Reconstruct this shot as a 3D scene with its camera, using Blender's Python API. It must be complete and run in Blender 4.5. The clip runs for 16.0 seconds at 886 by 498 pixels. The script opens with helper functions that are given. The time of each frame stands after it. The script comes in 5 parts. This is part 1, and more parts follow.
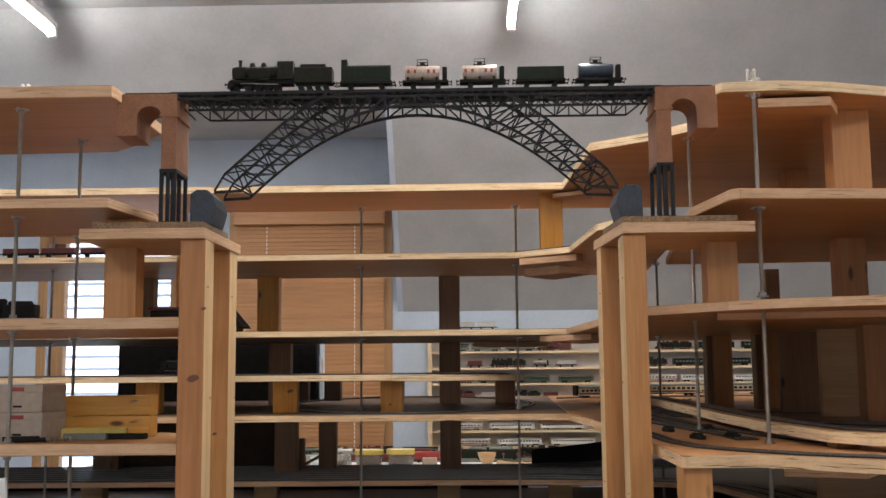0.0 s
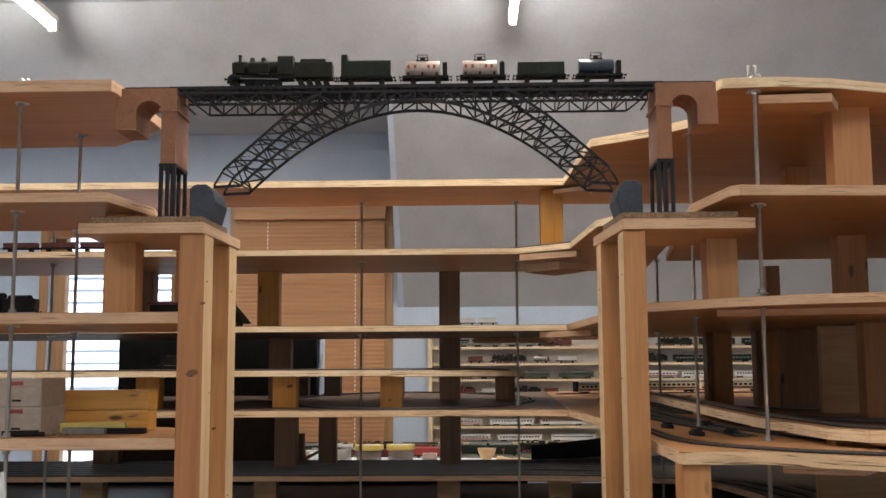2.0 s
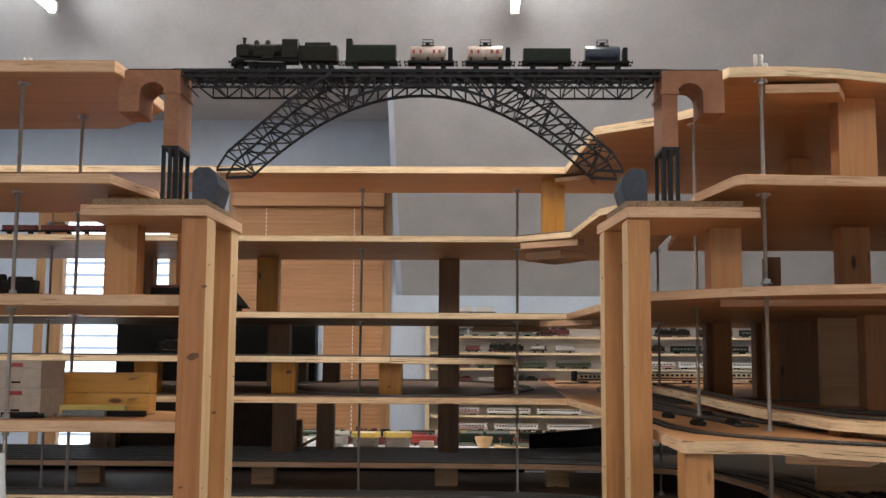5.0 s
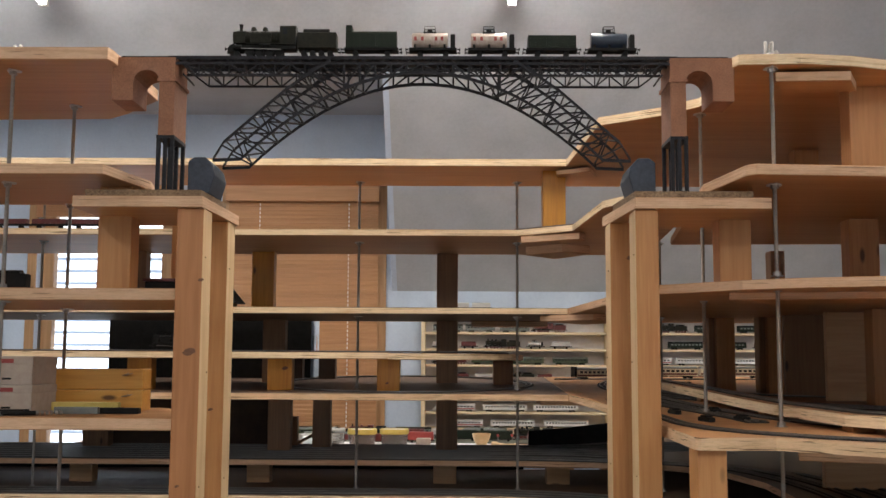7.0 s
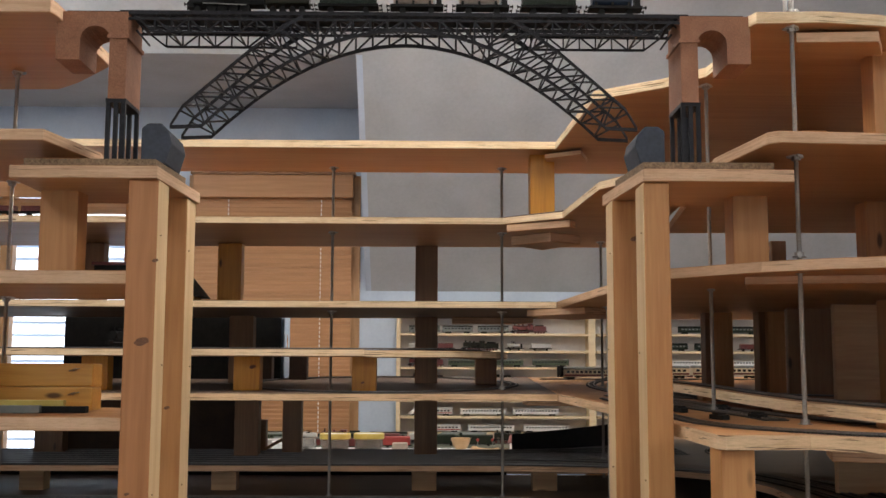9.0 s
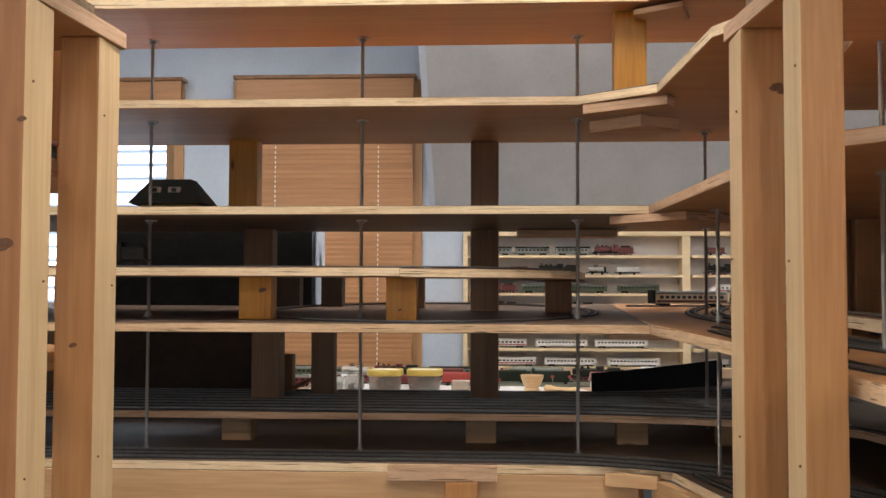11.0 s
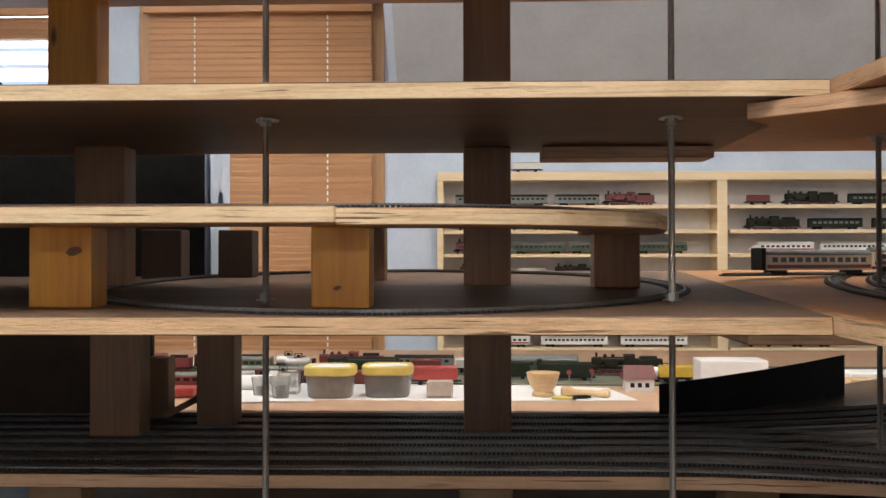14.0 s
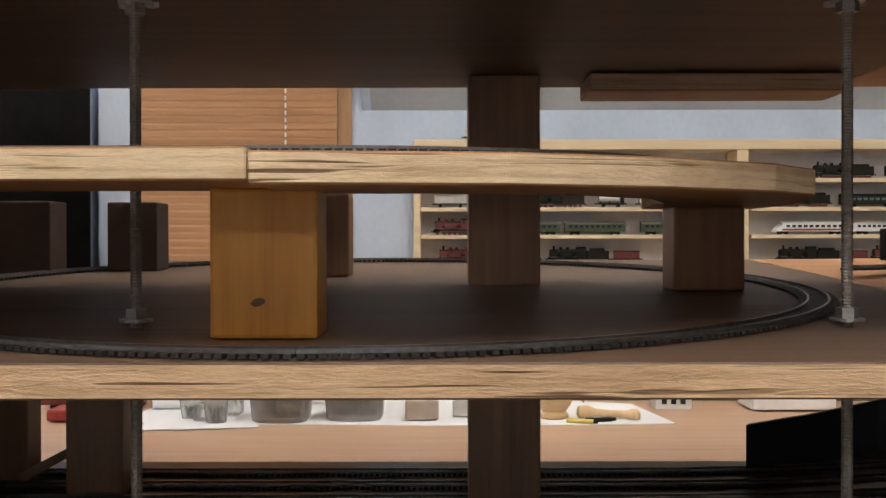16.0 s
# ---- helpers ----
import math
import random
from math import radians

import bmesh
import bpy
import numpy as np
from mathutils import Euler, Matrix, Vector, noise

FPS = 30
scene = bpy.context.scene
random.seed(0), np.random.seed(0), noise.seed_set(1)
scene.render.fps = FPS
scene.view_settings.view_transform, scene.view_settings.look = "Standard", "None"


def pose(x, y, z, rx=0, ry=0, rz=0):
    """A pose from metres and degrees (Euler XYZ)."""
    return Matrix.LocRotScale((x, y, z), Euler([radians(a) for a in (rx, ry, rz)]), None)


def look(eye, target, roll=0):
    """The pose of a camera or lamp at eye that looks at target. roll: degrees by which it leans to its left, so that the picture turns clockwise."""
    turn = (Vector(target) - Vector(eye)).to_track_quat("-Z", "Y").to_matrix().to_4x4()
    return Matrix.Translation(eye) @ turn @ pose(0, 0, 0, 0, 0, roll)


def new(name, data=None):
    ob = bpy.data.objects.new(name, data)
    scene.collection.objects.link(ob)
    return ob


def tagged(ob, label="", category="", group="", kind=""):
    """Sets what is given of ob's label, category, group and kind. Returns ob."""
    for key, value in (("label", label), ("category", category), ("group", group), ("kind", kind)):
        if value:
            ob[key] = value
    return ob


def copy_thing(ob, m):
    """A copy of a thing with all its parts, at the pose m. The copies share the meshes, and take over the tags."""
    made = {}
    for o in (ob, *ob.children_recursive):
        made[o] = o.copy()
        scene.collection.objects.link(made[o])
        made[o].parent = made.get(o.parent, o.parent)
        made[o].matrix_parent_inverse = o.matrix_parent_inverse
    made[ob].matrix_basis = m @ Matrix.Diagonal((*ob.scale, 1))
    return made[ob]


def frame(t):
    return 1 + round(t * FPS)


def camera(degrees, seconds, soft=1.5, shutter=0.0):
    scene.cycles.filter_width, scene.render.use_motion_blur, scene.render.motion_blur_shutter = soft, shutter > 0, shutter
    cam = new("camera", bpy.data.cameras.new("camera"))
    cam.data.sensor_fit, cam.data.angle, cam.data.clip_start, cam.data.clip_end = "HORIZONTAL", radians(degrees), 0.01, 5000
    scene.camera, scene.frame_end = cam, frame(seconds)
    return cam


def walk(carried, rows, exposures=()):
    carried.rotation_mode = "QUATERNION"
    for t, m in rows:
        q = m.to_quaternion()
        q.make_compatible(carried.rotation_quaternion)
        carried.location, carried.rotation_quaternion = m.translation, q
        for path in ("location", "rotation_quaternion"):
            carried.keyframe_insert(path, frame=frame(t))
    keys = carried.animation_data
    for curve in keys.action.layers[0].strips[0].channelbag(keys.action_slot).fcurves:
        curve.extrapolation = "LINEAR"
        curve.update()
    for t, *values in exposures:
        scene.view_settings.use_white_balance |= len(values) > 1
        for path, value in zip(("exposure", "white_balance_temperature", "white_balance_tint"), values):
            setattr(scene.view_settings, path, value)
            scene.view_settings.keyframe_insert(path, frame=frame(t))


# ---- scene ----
cam = camera(45.0, 16.0)
PATH = [
    (0, (0.082, -0.94, 1.28), (0.039, 1.044, 1.528), -0.5),
    (0.5, (0.084, -0.939, 1.279), (0.038, 1.045, 1.529), -0.4),
    (1, (0.087, -0.938, 1.279), (0.041, 1.046, 1.526), -0.4),
    (1.5, (0.085, -0.938, 1.279), (0.04, 1.046, 1.521), -0.4),
    (2, (0.086, -0.938, 1.28), (0.04, 1.047, 1.52), -0.3),
    (2.5, (0.086, -0.937, 1.279), (0.039, 1.047, 1.526), -0.2),
    (3, (0.083, -0.938, 1.279), (0.037, 1.046, 1.523), -0.2),
    (3.5, (0.083, -0.937, 1.279), (0.032, 1.048, 1.522), -0.1),
    (4, (0.081, -0.935, 1.28), (0.026, 1.049, 1.531), 0.0),
    (4.5, (0.081, -0.935, 1.28), (0.03, 1.05, 1.524), 0.2),
    (5, (0.072, -0.929, 1.274), (0.033, 1.059, 1.495), 0.4),
    (5.2, (0.07, -0.921, 1.275), (0.035, 1.067, 1.494), 0.4),
    (7.5, (0.03, -0.872, 1.27), (0.015, 1.116, 1.485), 0.2),
    (8, (-0.001, -0.855, 1.263), (0.043, 1.133, 1.482), -0.2),
    (8.2, (0.003, -0.825, 1.246), (0.029, 1.161, 1.482), 0.2),
    (10.3, (0.042, -0.263, 1.242), (0.077, 1.733, 1.358), 0.2),
    (10.5, (0.041, -0.188, 1.24), (0.064, 1.81, 1.319), 0.1),
    (11, (0.093, 0.004, 1.235), (-0.036, 1.997, 1.332), 0.2),
    (11.5, (0.108, 0.159, 1.233), (-0.061, 2.152, 1.26), 0.2),
    (12, (0.058, 0.362, 1.235), (-0.039, 2.36, 1.259), 0.0),
    (12.5, (0.036, 0.516, 1.232), (-0.025, 2.515, 1.236), 0.2),
    (13, (0.053, 0.738, 1.235), (-0.12, 2.729, 1.292), 0.0),
    (13.5, (0.044, 0.912, 1.232), (-0.143, 2.903, 1.232), 0.8),
    (14, (0.006, 1.129, 1.245), (-0.057, 3.128, 1.269), -0.1),
    (14.5, (-0.007, 1.26, 1.248), (-0.077, 3.259, 1.279), 0.1),
    (15, (0.016, 1.453, 1.248), (-0.16, 3.445, 1.264), 0.4),
    (15.5, (0.019, 1.566, 1.244), (-0.18, 3.556, 1.219), -0.0),
    (16, (-0.036, 1.683, 1.253), (-0.042, 3.683, 1.239), -0.1),
]
walk(cam, [(t, look(eye, target, roll)) for t, eye, target, roll in PATH],
     exposures=((0, -0.38), (8, -0.37), (10.5, -0.26), (11, -0.12), (12.5, 0.06), (14.5, -0.03), (15.5, -0.27), (16, -0.24)))

# ---------------------------------------------------------------- light
world = bpy.data.worlds.new("world")
scene.world = world
world.use_nodes = True
wn = world.node_tree
sky = wn.nodes.new("ShaderNodeTexSky")
sky.sky_type = "NISHITA"
sky.sun_disc = False
sky.sun_elevation, sky.sun_rotation = radians(35), radians(200)
wn.nodes["Background"].inputs["Strength"].default_value = 0.12
wn.links.new(sky.outputs["Color"], wn.nodes["Background"].inputs["Color"])


def area_lamp(name, m, sx, sy, power, colour):
    data = bpy.data.lights.new(name, "AREA")
    data.shape, data.size, data.size_y, data.energy, data.color = "RECTANGLE", sx, sy, power, colour
    ob = new(name, data)
    ob.matrix_world = m
    return ob


TUBE = (1.0, 0.94, 0.87)
LAMP_X = (-1.83, 0.30, 2.4)
LAMP_ROWS = ((2.35, 3.84, 2.93, 13.0), (0.70, 2.20, 2.93, 22.0), (-2.9, -1.4, 2.93, 31.0))
LAMPS = [(lx, *row) for lx in LAMP_X for row in LAMP_ROWS if not (lx > 2 and row[0] > 2)]
for lx, y0, y1, lz, watts in LAMPS:
    area_lamp("tube_light", pose(lx, (y0 + y1) / 2, lz - 0.075), 0.10, y1 - y0, watts, TUBE)

# ---------------------------------------------------------------- materials


def mat(name, colour, rough=0.6, metal=0.0):
    m = bpy.data.materials.new(name)
    m.use_nodes = True
    b = m.node_tree.nodes["Principled BSDF"]
    b.inputs["Base Color"].default_value = (*colour, 1)
    b.inputs["Roughness"].default_value = rough
    b.inputs["Metallic"].default_value = metal
    return m


def nod(m, kind, **values):
    n = m.node_tree.nodes.new(kind)
    for key, v in values.items():
        n.inputs[key.replace("_", " ")].default_value = v
    return n


def coords(m, scale, space="Object"):
    tc = m.node_tree.nodes.new("ShaderNodeTexCoord")
    mp = nod(m, "ShaderNodeMapping", Scale=scale)
    m.node_tree.links.new(tc.outputs[space], mp.inputs["Vector"])
    # each piece takes its own stretch of the pattern
    info = m.node_tree.nodes.new("ShaderNodeObjectInfo")
    mul = m.node_tree.nodes.new("ShaderNodeMath")
    mul.operation = "MULTIPLY"
    mul.inputs[1].default_value = 37.0
    m.node_tree.links.new(info.outputs["Random"], mul.inputs[0])
    m.node_tree.links.new(mul.outputs[0], mp.inputs["Location"])
    return mp.outputs["Vector"]


def ramp(m, fac, stops):
    r = m.node_tree.nodes.new("ShaderNodeValToRGB")
    el = r.color_ramp.elements
    while len(el) < len(stops):
        el.new(0.5)
    for e, (p, c) in zip(el, stops):
        e.position, e.color = p, (*c, 1)
    m.node_tree.links.new(fac, r.inputs["Fac"])
    return r.outputs["Color"]


def mixed(m, fac, a, b, kind="MIX"):
    x = m.node_tree.nodes.new("ShaderNodeMix")
    x.data_type, x.blend_type = "RGBA", kind
    for sock, v in ((x.inputs["Factor"], fac), (x.inputs["A"], a), (x.inputs["B"], b)):
        if isinstance(v, (int, float)):
            sock.default_value = v
        elif isinstance(v, tuple):
            sock.default_value = (*v, 1)
        else:
            m.node_tree.links.new(v, sock)
    return x.outputs["Result"]


def finish(m, colour=None, height=None, strength=0.2, dist=0.002, rough=None):
    b = m.node_tree.nodes["Principled BSDF"]
    if colour is not None:
        m.node_tree.links.new(colour, b.inputs["Base Color"])
    if height is not None:
        bump = nod(m, "ShaderNodeBump", Strength=strength, Distance=dist)
        m.node_tree.links.new(height, bump.inputs["Height"])
        m.node_tree.links.new(bump.outputs["Normal"], b.inputs["Normal"])
    if rough is not None:
        m.node_tree.links.new(rough, b.inputs["Roughness"])
    return m


def wood(name, light, mid, dark, axis="z", rough=0.55, grain=1.0, knots=0.0):
    """Lumber with fibres along one axis, broad growth bands and optional knots."""
    m = mat(name, mid, rough)
    long = {"x": (1.2, 22, 22), "y": (22, 1.2, 22), "z": (22, 22, 1.2)}[axis]
    v = coords(m, tuple(a * grain for a in long))
    n1 = nod(m, "ShaderNodeTexNoise", Scale=1.0, Detail=6.0, Roughness=0.6, Distortion=0.6)
    n2 = nod(m, "ShaderNodeTexNoise", Scale=7.0, Detail=4.0)
    for n in (n1, n2):
        m.node_tree.links.new(v, n.inputs["Vector"])
    c = ramp(m, n1.outputs["Fac"], ((0.28, dark), (0.48, mid), (0.72, light)))
    c = mixed(m, 0.35, c, ramp(m, n2.outputs["Fac"], ((0.35, dark), (0.65, light))))
    if knots:
        kv = coords(m, {"x": (4.5, 13, 13), "y": (13, 4.5, 13), "z": (13, 13, 4.5)}[axis])
        vo = nod(m, "ShaderNodeTexVoronoi", Scale=1.0)
        m.node_tree.links.new(kv, vo.inputs["Vector"])
        k = ramp(m, vo.outputs["Distance"], ((knots * 0.5, (1, 1, 1)), (knots, (0, 0, 0))))
        c = mixed(m, k, c, tuple(a * 0.28 for a in dark))
    return finish(m, c, n2.outputs["Fac"], 0.15, 0.001)


def ply_edge(name, light, dark, rough=0.5):
    """The sawn edge of plywood: broad faint plies, torn patches, short dark voids and saw marks."""
    m = mat(name, light, 0.8)

    def noise(scale, detail, r=0.55):
        n = nod(m, "ShaderNodeTexNoise", Scale=1.0, Detail=detail, Roughness=r, Distortion=0.4)
        m.node_tree.links.new(coords(m, scale), n.inputs["Vector"])
        return n.outputs["Fac"]

    plies, fine = noise((5, 5, 170), 2.0), noise((70, 70, 420), 4.0, 0.7)
    blotch, voids, gaps = noise((11, 11, 30), 4.0), noise((9, 9, 300), 1.0), noise((3, 3, 3), 2.0)
    mid = tuple((a + b) / 2 for a, b in zip(light, dark))
    c = ramp(m, plies, ((0.38, dark), (0.46, light), (0.72, tuple(min(1, a * 1.10) for a in light))))
    c = mixed(m, 0.45, c, ramp(m, blotch, ((0.34, dark), (0.56, light))))
    c = mixed(m, 0.30, c, ramp(m, fine, ((0.36, dark), (0.55, light))))
    hole = mixed(m, 1.0, ramp(m, voids, ((0.31, (1, 1, 1)), (0.36, (0, 0, 0)))), ramp(m, gaps, ((0.40, (0, 0, 0)), (0.55, (1, 1, 1)))), "MULTIPLY")
    c = mixed(m, hole, c, (0.21, 0.115, 0.055))
    h = mixed(m, 0.5, mixed(m, 0.6, fine, blotch), hole, "SUBTRACT")
    return finish(m, c, h, rough, 0.004)


def speckled(name, a, b, scale, rough=0.8, strength=0.1, metal=0.0, dist=0.002):
    m = mat(name, a, rough, metal)
    v = coords(m, (1, 1, 1))
    n1 = nod(m, "ShaderNodeTexNoise", Scale=scale, Detail=5.0, Roughness=0.65)
    n2 = nod(m, "ShaderNodeTexNoise", Scale=scale * 0.09, Detail=3.0)
    for n in (n1, n2):
        m.node_tree.links.new(v, n.inputs["Vector"])
    c = ramp(m, n1.outputs["Fac"], ((0.35, a), (0.65, b)))
    c = mixed(m, 0.3, c, ramp(m, n2.outputs["Fac"], ((0.3, tuple(x * 0.7 for x in a)), (0.7, b))))
    return finish(m, c, n1.outputs["Fac"], strength, dist)


def dull(m, level=0.2):
    m.node_tree.nodes["Principled BSDF"].inputs["Specular IOR Level"].default_value = level
    return m


def glow(name, colour, strength):
    m = mat(name, colour, 0.6)
    b = m.node_tree.nodes["Principled BSDF"]
    b.inputs["Emission Color"].default_value = (*colour, 1)
    b.inputs["Emission Strength"].default_value = strength
    return m


def clear(name, tint=(1, 1, 1), rough=0.02, amount=1.0):
    m = mat(name, tint, rough)
    m.node_tree.nodes["Principled BSDF"].inputs["Transmission Weight"].default_value = amount
    return m


PLY_TOP = wood("plywood_face", (0.50, 0.265, 0.115), (0.43, 0.205, 0.08), (0.34, 0.145, 0.05), "x", 0.5, 0.5)
PLY_EDGE = ply_edge("plywood_edge", (0.88, 0.69, 0.45), (0.56, 0.37, 0.19))
PLY_OLD = ply_edge("plywood_edge_old", (0.66, 0.43, 0.27), (0.46, 0.27, 0.15))
PLY_ROUGH = ply_edge("plywood_edge_torn", (0.80, 0.55, 0.33), (0.48, 0.29, 0.15), 1.0)
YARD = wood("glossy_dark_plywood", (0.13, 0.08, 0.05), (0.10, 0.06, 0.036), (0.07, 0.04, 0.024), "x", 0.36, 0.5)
# plywood face with the shade between the decks put into its colour
PLY_SHADED = wood("shaded_plywood_face", (0.17, 0.105, 0.068), (0.135, 0.08, 0.05), (0.092, 0.052, 0.031), "x", 0.55, 0.5)
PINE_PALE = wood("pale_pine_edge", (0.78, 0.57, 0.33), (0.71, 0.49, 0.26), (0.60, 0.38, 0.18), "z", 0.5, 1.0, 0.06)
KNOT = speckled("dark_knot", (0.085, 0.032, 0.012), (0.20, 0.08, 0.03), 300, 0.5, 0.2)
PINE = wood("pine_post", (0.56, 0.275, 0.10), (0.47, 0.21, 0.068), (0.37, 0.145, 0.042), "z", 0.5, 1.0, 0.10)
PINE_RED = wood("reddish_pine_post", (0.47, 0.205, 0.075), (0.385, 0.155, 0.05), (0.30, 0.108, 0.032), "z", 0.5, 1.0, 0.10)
PINE_X = wood("pine_rail", (0.66, 0.42, 0.22), (0.58, 0.34, 0.16), (0.46, 0.25, 0.11), "x", 0.5, 1.0, 0.10)
YELLOW = wood("varnished_pine", (0.64, 0.30, 0.035), (0.54, 0.225, 0.02), (0.40, 0.145, 0.012), "z", 0.4, 1.0, 0.09)
YELLOW_X = wood("varnished_pine_beam", (0.72, 0.40, 0.09), (0.62, 0.31, 0.055), (0.48, 0.21, 0.035), "x", 0.4, 1.0, 0.09)
AMBER = wood("amber_stained_pine", (0.36, 0.155, 0.045), (0.28, 0.112, 0.03), (0.19, 0.07, 0.02), "z", 0.45, 1.0, 0.09)
BROWN = wood("brown_stained_pine", (0.30, 0.155, 0.07), (0.235, 0.115, 0.05), (0.16, 0.075, 0.032), "z", 0.5, 1.0, 0.09)
CHIP = speckled("chipboard", (0.10, 0.06, 0.035), (0.36, 0.24, 0.14), 260, 0.9, 0.5)
ZINC = speckled("zinc_steel", (0.30, 0.29, 0.27), (0.44, 0.42, 0.39), 300, 0.38, 0.15, 0.9)
TIE = speckled("black_sleeper_plastic", (0.012, 0.011, 0.010), (0.035, 0.03, 0.026), 200, 0.6, 0.1)
RAIL = speckled("nickel_rail", (0.16, 0.15, 0.14), (0.28, 0.265, 0.25), 180, 0.3, 0.1, 0.9)
BLACK = dull(speckled("black_paint", (0.006, 0.006, 0.006), (0.016, 0.015, 0.014), 40, 0.7, 0.1))
DARKPANEL = speckled("dark_brown_panel", (0.045, 0.024, 0.015), (0.075, 0.04, 0.024), 30, 0.8, 0.1)
BRIDGE = dull(speckled("graphite_bridge_plastic", (0.010, 0.010, 0.013), (0.024, 0.024, 0.029), 150, 0.55, 0.1))
ABUT = speckled("slate_blue_plastic", (0.026, 0.032, 0.046), (0.05, 0.06, 0.084), 120, 0.7, 0.2)
BRICK = speckled("red_brick_plastic", (0.21, 0.085, 0.045), (0.36, 0.165, 0.09), 420, 0.8, 0.5)
WALL = speckled("blue_white_plaster", (0.53, 0.62, 0.75), (0.59, 0.68, 0.80), 60, 0.9, 0.08)
CEIL = speckled("grey_white_ceiling", (0.45, 0.475, 0.51), (0.50, 0.525, 0.56), 60, 0.9, 0.08)
FLOOR = speckled("grey_floor", (0.27, 0.245, 0.21), (0.35, 0.32, 0.28), 15, 0.6, 0.1)
BLIND = wood("wooden_blind_slat", (0.52, 0.27, 0.12), (0.44, 0.215, 0.09), (0.35, 0.16, 0.06), "x", 0.45, 0.5)
FRAMEW = wood("window_oak", (0.52, 0.31, 0.15), (0.42, 0.235, 0.11), (0.33, 0.17, 0.07), "z", 0.45, 0.6)
CABW = wood("pale_birch", (0.80, 0.66, 0.44), (0.74, 0.59, 0.37), (0.64, 0.49, 0.29), "x", 0.5, 0.6)
CABBACK = speckled("white_cabinet_back", (0.72, 0.68, 0.66), (0.80, 0.77, 0.75), 30, 0.8, 0.05)
WHITE = speckled("white_plastic", (0.74, 0.74, 0.73), (0.80, 0.80, 0.79), 50, 0.5, 0.05)
PAPER = speckled("white_paper", (0.80, 0.80, 0.80), (0.86, 0.86, 0.86), 20, 0.9, 0.05)
CORD = mat("white_cord", (0.85, 0.83, 0.78), 0.9)
BENCH = wood("bench_beech", (0.55, 0.36, 0.24), (0.49, 0.31, 0.20), (0.42, 0.25, 0.155), "x", 0.45, 0.4)
MORTAR = wood("turned_beech", (0.72, 0.52, 0.30), (0.66, 0.45, 0.24), (0.55, 0.35, 0.17), "x", 0.5, 1.5)
CARD = speckled("grey_cardboard", (0.40, 0.32, 0.26), (0.48, 0.40, 0.33), 60, 0.85, 0.1)
SLATE = speckled("dark_green_roof", (0.030, 0.036, 0.030), (0.06, 0.065, 0.055), 300, 0.7, 0.3)
OCHRE = speckled("ochre_plaster", (0.30, 0.17, 0.05), (0.40, 0.24, 0.08), 200, 0.8, 0.1)
MAROON = speckled("maroon_lacquer", (0.10, 0.02, 0.018), (0.15, 0.03, 0.026), 80, 0.35, 0.05)
RED = speckled("red_lacquer", (0.28, 0.035, 0.03), (0.35, 0.05, 0.04), 80, 0.4, 0.05)
CREAM = speckled("cream_lacquer", (0.66, 0.58, 0.40), (0.72, 0.64, 0.46), 80, 0.4, 0.05)
GREEN = dull(speckled("dark_green_lacquer", (0.008, 0.014, 0.008), (0.016, 0.022, 0.013), 80, 0.55, 0.05))
OLIVE = dull(speckled("olive_black_lacquer", (0.008, 0.008, 0.005), (0.020, 0.018, 0.010), 150, 0.6, 0.1))
LGREEN = speckled("rail_green_lacquer", (0.04, 0.055, 0.025), (0.06, 0.075, 0.036), 80, 0.4, 0.05)
GREYL = speckled("grey_green_lacquer", (0.13, 0.14, 0.13), (0.18, 0.19, 0.175), 80, 0.45, 0.05)
SILVER = speckled("silver_lacquer", (0.52, 0.50, 0.47), (0.62, 0.60, 0.57), 120, 0.35, 0.1, 0.4)
TANKTAN = speckled("weathered_tan_tank", (0.38, 0.28, 0.22), (0.58, 0.48, 0.41), 130, 0.3, 0.1, 0.1)
BLUE = speckled("dark_blue_lacquer", (0.012, 0.02, 0.038), (0.025, 0.037, 0.06), 90, 0.3, 0.05)
YEL = speckled("yellow_plastic", (0.58, 0.44, 0.09), (0.66, 0.52, 0.15), 60, 0.5, 0.05)
TUBC = clear("cloudy_tub_plastic", (0.86, 0.86, 0.84), 0.22, 0.88)
MOSS = speckled("grey_green_scenic_mat", (0.10, 0.105, 0.075), (0.17, 0.17, 0.125), 150, 0.95, 0.4)
LEMON = speckled("yellow_lacquer", (0.45, 0.30, 0.03), (0.55, 0.38, 0.05), 80, 0.45, 0.05)
GLASS = clear("window_glass", (1, 1, 1), 0.0)
DARKGLASS = mat("dark_window", (0.02, 0.022, 0.025), 0.15)
LAMPW = glow("fluorescent_tube", (1.0, 0.95, 0.88), 74.0)
OUTSIDE = glow("bright_overcast_outside", (0.90, 0.95, 1.0), 2.4)
OUTLINE = glow("bright_cladding_shade", (0.45, 0.50, 0.57), 0.75)

# ---------------------------------------------------------------- mesh tools


def box(bm, x0, y0, z0, x1, y1, z1):
    vs = [bm.verts.new((x, y, z)) for z in (z0, z1) for x, y in ((x0, y0), (x1, y0), (x1, y1), (x0, y1))]
    for f in ((3, 2, 1, 0), (4, 5, 6, 7), (0, 1, 5, 4), (1, 2, 6, 5), (2, 3, 7, 6), (3, 0, 4, 7)):
        bm.faces.new([vs[i] for i in f])
    return vs


def prism(bm, pts, z0, z1):
    """An outline, counter-clockwise from above, raised from z0 to z1."""
    lo = [bm.verts.new((x, y, z0)) for x, y in pts]
    hi = [bm.verts.new((x, y, z1)) for x, y in pts]
    n = len(pts)
    bm.faces.new(lo[::-1])
    bm.faces.new(hi)
    for i in range(n):
        bm.faces.new((lo[i], lo[(i + 1) % n], hi[(i + 1) % n], hi[i]))


